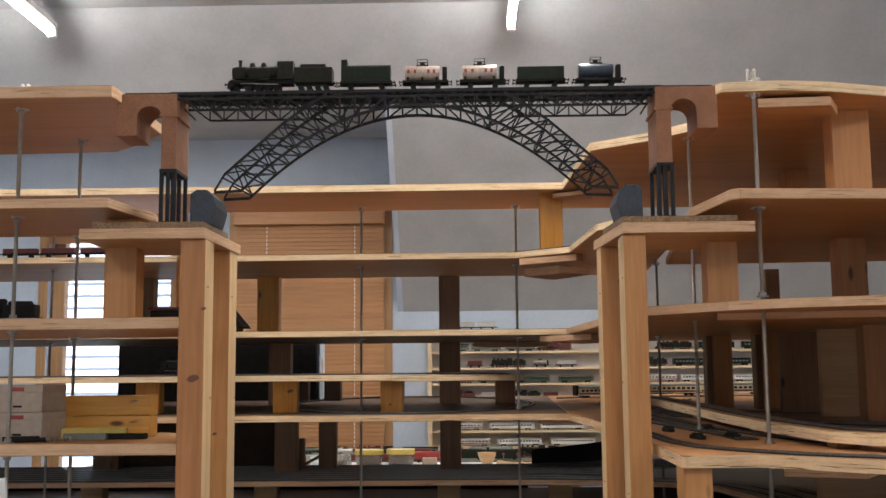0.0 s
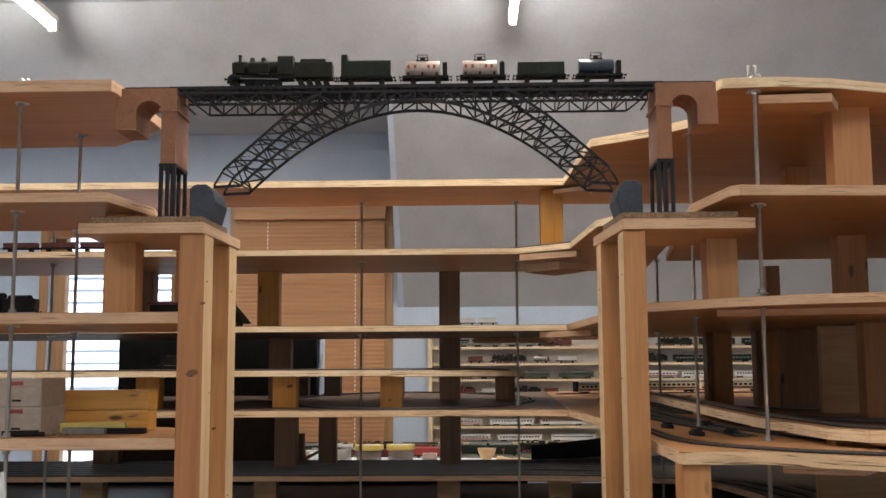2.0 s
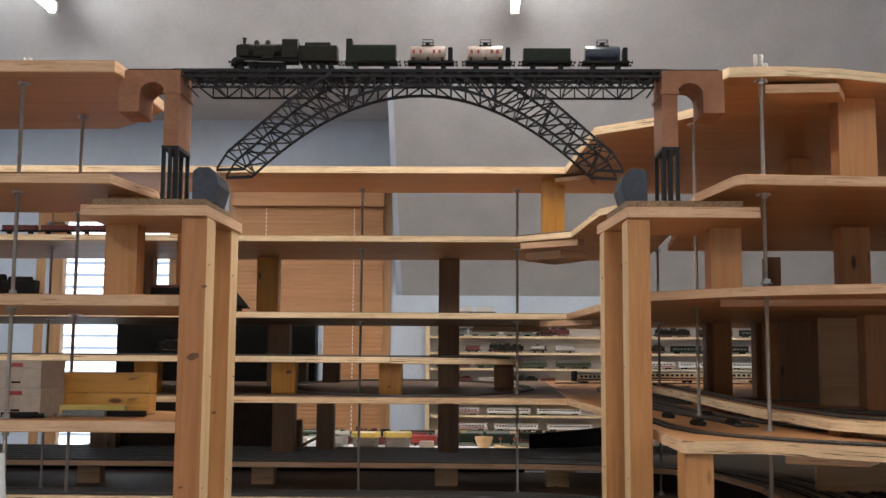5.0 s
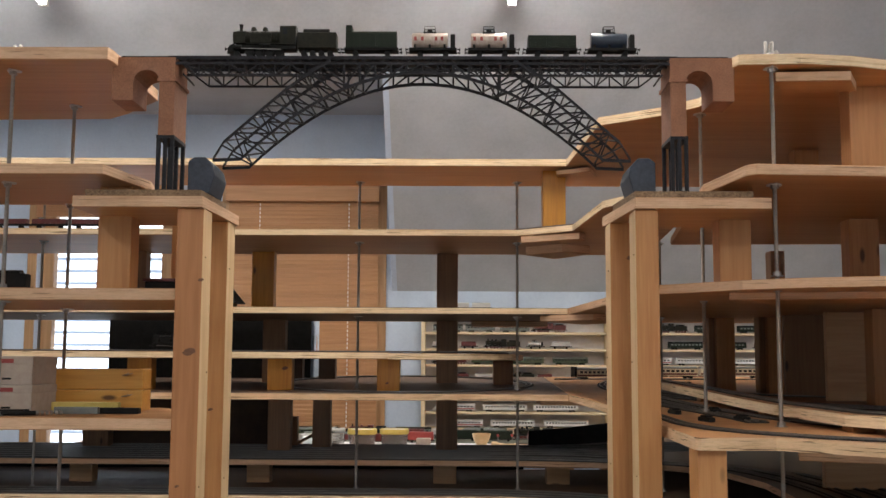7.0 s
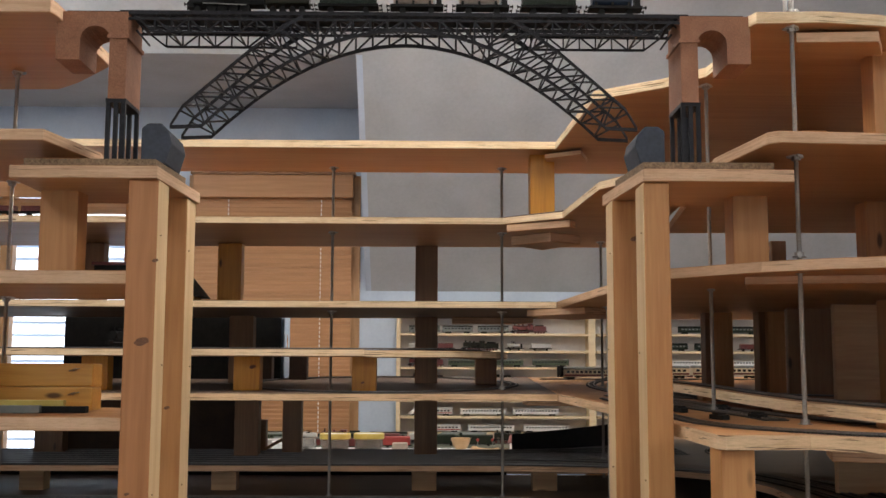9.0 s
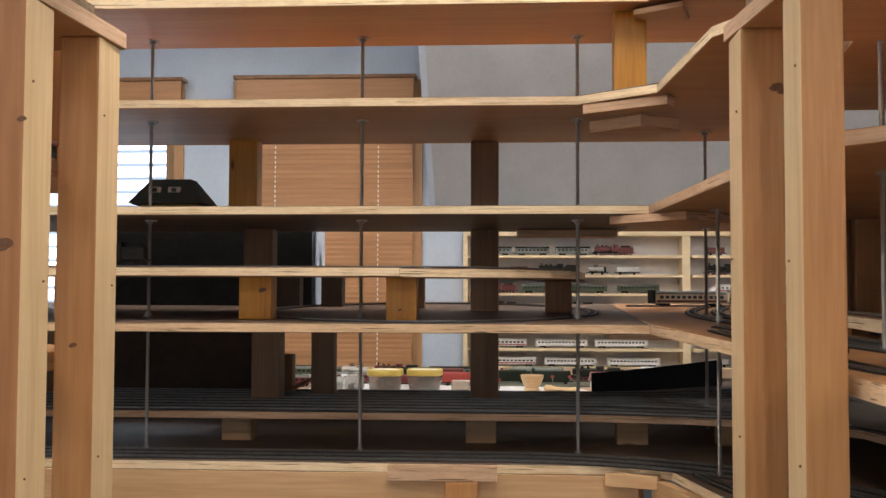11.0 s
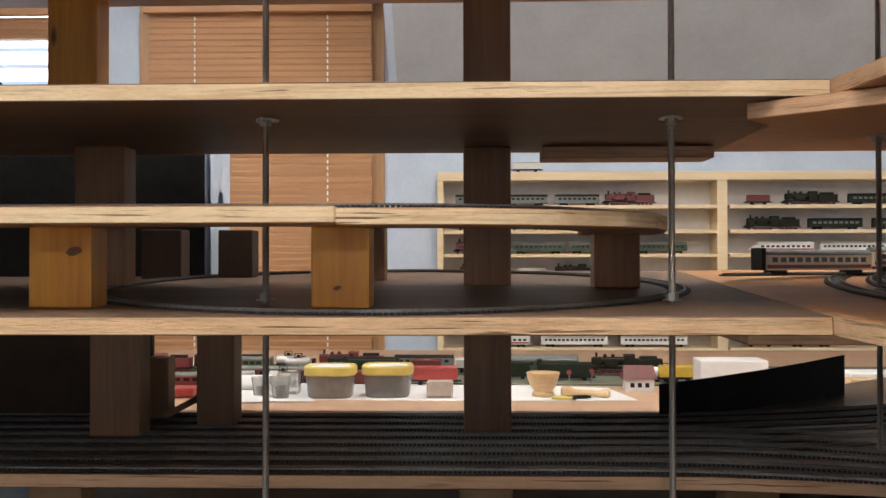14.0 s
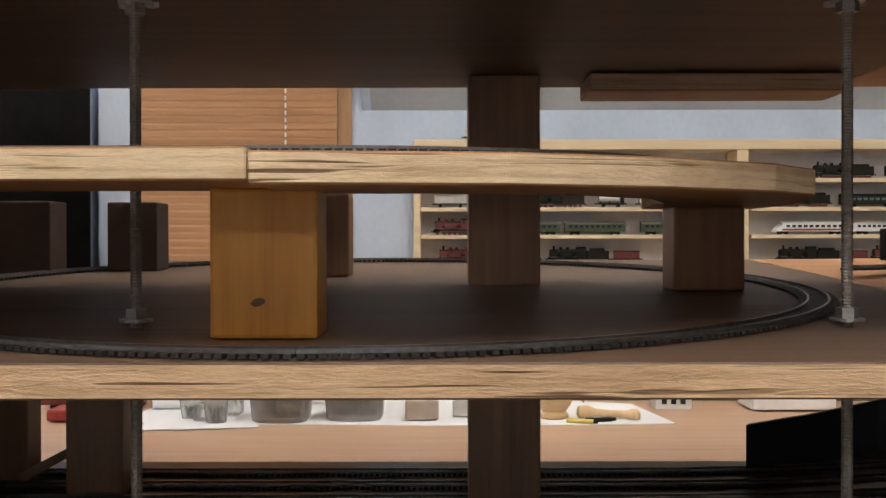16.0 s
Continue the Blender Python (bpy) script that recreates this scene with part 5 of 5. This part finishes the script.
# small black locomotive on the helix strip and low wagons on the second deck
w = steam_loco("black steam locomotive on the helix strip", BLACK, 0.14, "trains on the layout", BLACK)
w.location = (-0.86, 2.335, 1.3113)
w = box_wagon("low maroon flat goods wagon on the second deck", MAROON, 0.11, 0.030, False, "trains on the layout", 0.001)
w.location = (-1.35, 2.315, 1.6722)
for x in (-1.23, -1.11):
    put(w, x, 2.315, 1.6722)
w = steam_loco("black steam locomotive on the shelf deck", BLACK, 0.19, "trains on the layout", BLACK)
w.location = (-1.015, 1.30, 1.4112)

# ---------------------------------------------------------------- dark boxes behind the helix
t = thing("tunnel_box", (0, 0, 0), "black-painted tunnel box behind the helix", "tunnel box")
boxed("front_panel", (-1.20, 2.985, 1.219, -0.470, 2.997, 1.463), BLACK, t, 0.001)
boxed("rear_panel", (-1.20, 3.12, 1.2255, -0.470, 3.132, 1.463), BLACK, t, 0.001)
bm = B()
hole = [(3.06 + 0.022 * math.cos(radians(a)), 1.345 + 0.03 * math.sin(radians(a))) for a in range(0, 360, 30)]
outer = [(2.985, 1.2205), (3.132, 1.2275), (3.132, 1.463), (2.985, 1.463)]
for x in (-0.469, -0.459):
    vo = [bm.verts.new((x, y, z)) for y, z in outer]
    vh = [bm.verts.new((x, y, z)) for y, z in hole]
    eds = [bm.edges.new((vo[i], vo[(i + 1) % 4])) for i in range(4)] + [bm.edges.new((vh[i], vh[(i + 1) % 12])) for i in range(12)]
    bmesh.ops.triangle_fill(bm, edges=eds, use_beauty=True)
part("end_plate", bm, WALL, t, "pale end plate with a round hole")
lumber("rear_post", (-1.22, 2.80, yz(2.81), -1.13, 2.855, wz(2.8) - 0.021), BROWN, "brown stained pine post under the helix", "post", "rear posts")
t = thing("back_board", (0, 0, 0), "dark brown board closing the storage yard", "board")
boxed("board", (-1.19, 2.90, 0.9885, -0.536, 2.915, 1.195), DARKPANEL, t, 0.001)
# added black strip standing in for the shadow behind the base deck tracks
boxed("board", (-1.9, 3.08, 0.8935, 0.30, 3.095, 0.9590), BLACK, t, 0.001)
t = thing("curved_wall", (0, 0, 0), "black curved retaining wall on the yard deck", "panel")
bm = B()
cp = [(0.305, 2.90), (0.40, 2.945), (0.50, 3.01), (0.60, 3.09), (0.70, 3.18)]
prev = None
for i, (x, y) in enumerate(cp):
    row = [bm.verts.new((x, y, yz(y))), bm.verts.new((x + 0.006, y + 0.012, yz(y))), bm.verts.new((x + 0.006, y + 0.012, 1.043 + 0.006 * i)), bm.verts.new((x, y, 1.043 + 0.006 * i))]
    if prev:
        for k in range(4):
            bm.faces.new((prev[k], prev[(k + 1) % 4], row[(k + 1) % 4], row[k]))
    else:
        bm.faces.new(row)
    prev = row
bm.faces.new(prev[::-1])
part("wall_panel", bm, BLACK, t)
t = thing("wooden_cradle", (0, 0, 0), "small brown wooden cradle on the yard deck", "wood block")
boxed("upright", (-0.533, 2.85, yz(2.85) - 0.001, -0.494, 2.89, 1.09), BROWN, t, 0.002)
bm = B()
bar(bm, (-0.51, 2.87, 0.991), (-0.445, 2.90, 1.025), 0.01, 0.05)
part("brace", bm, BROWN, t)

# model station on the third deck
t = thing("model_station", (0, 0, 0), "model station with a dark hipped roof and ochre walls", "model house")
boxed("wall", (-0.800, 2.52, 1.4382, -0.665, 2.62, 1.472), OCHRE, t, 0.001)
bm = B()
lo = [bm.verts.new(p) for p in ((-0.824, 2.495, 1.466), (-0.642, 2.495, 1.466), (-0.642, 2.645, 1.466), (-0.824, 2.645, 1.466))]
hi = [bm.verts.new(p) for p in ((-0.784, 2.545, 1.528), (-0.686, 2.545, 1.528), (-0.686, 2.595, 1.528), (-0.784, 2.595, 1.528))]
bm.faces.new(lo[::-1])
bm.faces.new(hi)
for i in range(4):
    bm.faces.new((lo[i], lo[(i + 1) % 4], hi[(i + 1) % 4], hi[i]))
part("roof", bm, SLATE, t)
for x in (-0.766, -0.718):
    bm = B()
    box(bm, x - 0.015, 2.516, 1.492, x + 0.015, 2.54, 1.507)
    soften(bm, 0.002, 1)
    d = part("dormer_window", bm, CARD, t)
    bm = B()
    box(bm, x - 0.006, 2.5145, 1.495, x + 0.006, 2.5165, 1.504)
    part("dormer_glass", bm, SLATE, d)

# ---------------------------------------------------------------- workbench behind the layout
t = thing("workbench", (0, 0, 0), "long beech workbench below the display cabinet", "workbench")
boxed("worktop", (-1.6, 3.12, 0.895, 2.9, 4.95, 0.930), BENCH, t, 0.003)
for x in (-1.5, 0.6, 2.7):
    for y in (3.2, 4.8):
        boxed("leg", (x, y, 0.0, x + 0.07, y + 0.07, 0.895), PINE, t, 0.003)
bm = B()
prism(bm, [(-0.62, 3.58), (0.05, 3.55), (0.37, 3.57), (0.33, 3.80), (-0.10, 3.95), (-0.60, 3.90)], 0.9302, 0.9312)
solid("paper_sheet", bm, PAPER, "white paper sheets spread on the workbench", "paper")
bm = B()
prism(bm, [(-0.56, 3.50), (-0.36, 3.53), (-0.40, 3.66), (-0.58, 3.64)], 0.9316, 0.933)
solid("paper_sheet", bm, PAPER, "small sheaf of white paper on the workbench", "paper")


def tub(x, y):
    t = thing("plastic_tub", (x, y, 0.9314), "cloudy plastic tub with a yellow snap lid", "tub", "plastic tubs")
    bm = B()
    lathe(bm, (0, 0, 0), ((0.052, 0), (0.055, 0.004), (0.060, 0.058), (0.058, 0.058), (0.052, 0.006), (0.0005, 0.0055)), 32, 3.6)
    part("pot", bm, TUBC, t, "", True)
    bm = B()
    for i in range(26):
        a = rng.uniform(0, 6.28)
        r = rng.uniform(0, 0.035)
        cx, cy, cz = r * math.cos(a), r * math.sin(a), rng.uniform(0.008, 0.04)
        box(bm, cx - 0.010, cy - 0.008, cz, cx + 0.010, cy + 0.008, cz + 0.012)
    part("small_parts", bm, GREYL, t, "grey odds and ends inside")
    bm = B()
    lathe(bm, (0, 0, 0), ((0.0625, 0.052), (0.0645, 0.054), (0.0645, 0.070), (0.062, 0.073), (0.052, 0.073), (0.050, 0.070), (0.0005, 0.070)), 32, 3.6)
    part("lid", bm, YEL, t, "yellow snap lid", True)
    bm = B()
    lathe(bm, (0, 0, 0), ((0.049, 0.0702), (0.049, 0.0712), (0.0005, 0.0712)), 32, 3.6)
    part("lid_label", bm, WHITE, t, "worn pale disc of the lid")
    return t


tub(-0.335, 3.62).scale = (0.93, 0.93, 1)
tub(-0.203, 3.64).scale = (0.93, 0.93, 1)
t = thing("mortar", (0.16, 3.63, 0.9314), "turned pale beech mortar on the workbench", "mortar")
bm = B()
lathe(bm, (0, 0, 0), ((0.022, 0), (0.026, 0.002), (0.026, 0.008), (0.021, 0.013), (0.030, 0.025), (0.037, 0.045), (0.039, 0.056), (0.036, 0.056), (0.031, 0.035), (0.018, 0.020), (0.0005, 0.018)), 28)
part("bowl", bm, MORTAR, t, "", True)
t = thing("pestle", (0.20, 3.62, 0.9445), "turned beech pestle lying on the workbench", "pestle")
bm = B()
lathe(bm, (0, 0, 0), ((0.006, 0), (0.012, 0.004), (0.0125, 0.022), (0.008, 0.032), (0.0065, 0.06), (0.007, 0.088), (0.011, 0.098), (0.012, 0.108), (0.006, 0.114)), 18)
ob = part("shaft", bm, MORTAR, t, "", True)
ob.rotation_euler = (0, radians(93), radians(-4))
for x, y, m, rz in ((0.235, 3.585, BLACK, 12), (0.20, 3.57, YEL, -20)):
    t = thing("marker_pen", (x, y, 0.9355), "short felt pen lying on the paper", "pen", "pens")
    bm = B()
    cyl(bm, (-0.024, 0, 0), (0.024, 0, 0), 0.0042, 12)
    part("barrel", bm, m, t)
    bm = B()
    cyl(bm, (0.024, 0, 0), (0.032, 0, 0), 0.003, 10)
    part("tip", bm, BLACK, t)
    t.rotation_euler = (0, 0, radians(rz))
t = thing("model_house", (0.40, 3.76, 0.930), "small white model house with a red tiled roof", "model house")
boxed("wall", (-0.035, -0.025, 0, 0.035, 0.025, 0.032), WHITE, t, 0.0005)
bm = B()
a = [bm.verts.new(p) for p in ((-0.042, -0.032, 0.030), (-0.042, 0.032, 0.030), (-0.036, 0, 0.062))]
b = [bm.verts.new(p) for p in ((0.042, -0.032, 0.030), (0.042, 0.032, 0.030), (0.036, 0, 0.062))]
bm.faces.new(a)
bm.faces.new(b[::-1])
for i in range(3):
    bm.faces.new((a[i], b[i], b[(i + 1) % 3], a[(i + 1) % 3]))
part("roof", bm, MAROON, t)
for x in (-0.018, 0.0, 0.018):
    boxed("window", (x - 0.005, -0.0258, 0.010, x + 0.005, -0.0248, 0.021), DARKGLASS, t)
BG = "rolling stock on the workbench"
w = box_wagon("red-brown goods wagon on the workbench", RED, 0.12, 0.05, False, BG)
w.location = (-0.16, 3.86, 0.9302)
w = box_wagon("dark green electric shunter on the workbench", GREEN, 0.15, 0.052, True, BG)
w.location = (0.0, 3.98, 0.9302)
put(w, 0.16, 3.95, 0.9302)
put(w, -0.36, 4.02, 0.9302, 3)
w2 = coach("maroon passenger coach on the workbench", MAROON, GREYL, 0.20, BG, 8)
w2.location = (-0.62, 3.92, 0.9302)
put(w2, -0.82, 3.75, 0.9302, 4)
put(protos["tank"], -0.52, 3.80, 0.9314, 5)
put(protos["pale"], -0.66, 3.80, 0.9302, 8)
put(protos["tank"], 0.45, 3.92, 0.9302)
for names, y in ((("redloco", "green", "tank", "dark", "small", "pale", "green", "loco"), 4.10), (("dark", "tank", "redloco", "grey", "small", "green"), 4.17)):
    x = -0.98 if y < 4.15 else -0.80
    for n in names:
        put(protos[n], x, y - 0.0167 * (x + 1.0), 0.9393, -0.95)
        x += LEN[n] + 0.03
for k in range(3):
    track("bench_track", [(-1.0, 4.10 + 0.07 * k), (1.4, 4.06 + 0.07 * k)], 0.9342, "length of track along the workbench")
for x, y, sx, sy, sz, m, lab in ((-0.44, 3.66, 0.05, 0.05, 0.05, TUBC, "small clear plastic jar of parts"), (-0.47, 3.60, 0.035, 0.035, 0.03, TUBC, "small clear plastic jar of parts"), (-0.08, 3.62, 0.06, 0.05, 0.035, CARD, "small grey cardboard tray"),
                                 (0.0, 3.66, 0.05, 0.06, 0.03, SILVER, "small metal tin"), (-0.70, 3.62, 0.10, 0.07, 0.02, RED, "flat red packet"), (0.86, 3.50, 0.09, 0.05, 0.055, MORTAR, "pale wooden offcut block"), (0.62, 3.75, 0.16, 0.10, 0.075, WHITE, "white cardboard box"),
                                 (0.98, 3.8, 0.14, 0.10, 0.04, PAPER, "flat white cardboard box")):
    bm = B()
    box(bm, x - sx / 2, y - sy / 2, 0.9334, x + sx / 2, y + sy / 2, 0.9334 + sz)
    soften(bm, 0.004)
    solid("jar" if "jar" in lab else lab.split()[-1], bm, m, lab + " on the workbench", lab.split()[-1] if "jar" not in lab else "jar")

# ---------------------------------------------------------------- things on the work deck beside the stand


def carton(x, y, z, label):
    t = thing("carton", (x, y, z), label, "box", "cartons")
    boxed("box_body", (0, 0, 0, 0.098, 0.13, 0.055), CARD, t, 0.002)
    boxed("box_lid", (-0.001, -0.001, 0.040, 0.099, 0.131, 0.0565), CARD, t, 0.002)
    boxed("label_bar", (0.030, -0.0022, 0.043, 0.060, -0.0009, 0.051), RED, t, 0, "plain red bar")
    boxed("label_bar", (0.038, -0.0012, 0.010, 0.056, -0.0001, 0.014), BLACK, t, 0, "plain dark bar")
    return t


carton(-0.885, 1.25, 1.1702, "grey cardboard carton with a red label bar")
carton(-0.888, 1.255, 1.2269, "grey cardboard carton with a red label bar, stacked")
for k in range(2):
    t = thing("timber_offcut", (0, 0, 0), "short yellow pine beam with a knot and nails", "wood block", "timber offcuts")
    bm = B()
    box(bm, -0.800, 1.40, 1.1702 + 0.0445 * k, -0.610, 1.46, 1.2142 + 0.0445 * k)
    soften(bm, 0.003)
    part("beam", bm, YELLOW_X, t)
    for x in (-0.655, -0.648):
        bm = B()
        bar(bm, (x, 1.399, 1.20 + 0.0445 * k), (x + 0.018, 1.385, 1.205 + 0.0445 * k), 0.0015)
        part("nail", bm, ZINC, t)
t = thing("folding_rule", (-0.755, 1.30, 1.1702), "yellow folding rule and grey scraper lying on the deck", "tool")
for k, (m, d) in enumerate(((YEL, (-0.012, 0.0, 0, 0.125, 0.016, 0.022)), (GREYL, (0.012, -0.05, 0, 0.10, -0.036, 0.014)), (BLACK, (0.085, -0.032, 0.0, 0.175, -0.012, 0.012)))):
    boxed(("rule_leaf", "scraper_blade", "scraper_grip")[k], d, m, t, 0.002)
t = thing("pliers", (-0.84, 1.19, 1.1702), "black-handled pliers lying on the deck", "pliers")
for s in (-1, 1):
    bm = B()
    bar(bm, (0, 0, 0.006), (0.06, 0.012 * s + 0.02, 0.006), 0.009)
    part("grip", bm, BLACK, t)
bm = B()
bar(bm, (-0.03, -0.008, 0.006), (0.005, 0.002, 0.006), 0.012, 0.008)
part("jaw", bm, ZINC, t)
t = thing("twist_drill", (-0.80, 1.16, 1.1752), "long dark steel twist drill lying on the deck", "drill bit")
bm = B()
cyl(bm, (-0.02, -0.005, 0), (0.05, 0.02, 0), 0.0045, 10)
part("shank", bm, BLACK, t)
for i in range(6):
    bm = B()
    cyl(bm, (0.05 + i * 0.008, 0.02 + i * 0.003, 0), (0.055 + i * 0.008, 0.022 + i * 0.003, 0.001), 0.0048, 8, 0.0036)
    part("flute", bm, ZINC, t)
t = thing("clear_bag", (-0.835, 1.32, 1.1702), "crumpled grey plastic bag leaning between the boxes and beams", "bag")
bm = B()
bag = random.Random(8)
lathe(bm, (0, 0, 0), ((0.026, 0), (0.030, 0.012), (0.024, 0.03), (0.012, 0.042), (0.006, 0.05)), 14)
for v in bm.verts:
    v.co += Vector((bag.uniform(-1, 1), bag.uniform(-1, 1), bag.uniform(-0.3, 0.3) if v.co.z > 0.004 else 0)) * 0.004
part("film", bm, CARD, t)
t = thing("model_shed", (-0.565, 1.30, 1.4112), "low black model shed with a red roof edge", "model house")
boxed("wall", (-0.02, 0, 0, 0.055, 0.08, 0.026), BLACK, t, 0.001)
boxed("roof", (-0.024, -0.004, 0.026, 0.059, 0.084, 0.032), MAROON, t, 0.001)
t = thing("white_batten", (-0.74, 0.98, 0.0), "white plastic batten leaning against the decks", "batten")
bm = B()
bar(bm, (0.06, 0.05, 0.0), (-0.05, 0.10, 1.11), 0.012, 0.008)
part("strip", bm, WHITE, t)

# knots of the yellow blocks, tied to their blocks
for ob in [o for o in scene.objects if o.name.startswith("spacer_block") and "knot" in str(o.get("label", ""))]:
    vs = [v.co for v in ob.data.vertices]
    x0, x1 = min(v.x for v in vs), max(v.x for v in vs)
    y0 = min(v.y for v in vs)
    knot(x0 + (x1 - x0) * (0.45 if x0 > -0.3 else 0.72), y0, 1.215 if x0 > -0.3 else 1.258, 0.0045 if x0 > -0.3 else 0.009, ob)

# scenic board, paper roll, cups and a yellow shunter at the back of the workbench
bm = B()
prism(bm, [(-1.05, 3.98), (0.02, 3.86), (1.45, 3.82), (1.45, 4.32), (-1.05, 4.35)], 0.9302, 0.9340)
solid("scenic_board", bm, MOSS, "grey-green scenic board with tracks on the workbench", "board")
t = thing("paper_roll", (-0.60, 3.74, 0.949), "white paper roll lying on the workbench", "paper roll")
bm = B()
cyl(bm, (0, 0, 0), (0.15, 0.02, 0), 0.0185, 20)
part("roll", bm, PAPER, t, "", True)
bm = B()
cyl(bm, (0.1495, 0.02, 0), (0.151, 0.0202, 0), 0.008, 14)
part("core", bm, CARD, t)
for x, y, h in ((-0.445, 3.58, 0.05), (-0.50, 3.63, 0.042)):
    t = thing("plastic_cup", (x, y, 0.9333), "small clear plastic cup holding screws", "cup", "cups")
    bm = B()
    lathe(bm, (0, 0, 0), ((0.018, 0), (0.024, h), (0.0225, h), (0.0165, 0.002), (0.0005, 0.0018)), 20)
    part("cup_wall", bm, TUBC, t, "", True)
    bm = B()
    for i in range(9):
        a = rng.uniform(0, 6.28)
        bar(bm, (0.008 * math.cos(a), 0.008 * math.sin(a), 0.003), (0.012 * math.cos(a + 1), 0.012 * math.sin(a + 1), h * 0.55), 0.004)
    part("contents", bm, GREYL, t)
w = box_wagon("yellow and black shunting engine on the workbench", LEMON, 0.10, 0.045, False, BG)
w.location = (0.47, 3.90, 0.9342)
w = box_wagon("long maroon freight box on the workbench", MAROON, 0.16, 0.045, False, BG)
w.location = (-0.40, 3.80, 0.9302)
for x, y, h in ((0.235, 3.80, 0.035), (0.05, 3.70, 0.03), (-0.02, 3.72, 0.04), (0.30, 3.88, 0.03)):
    t = thing("model_signal", (x, y, 0.9342), "small model signal with a red disc", "model signal", "model signals")
    bm = B()
    cyl(bm, (0, 0, 0), (0, 0, h), 0.0015, 8)
    part("mast", bm, GREYL, t)
    bm = B()
    cyl(bm, (0, -0.002, h), (0, 0.002, h), 0.006, 12)
    part("disc", bm, RED, t)
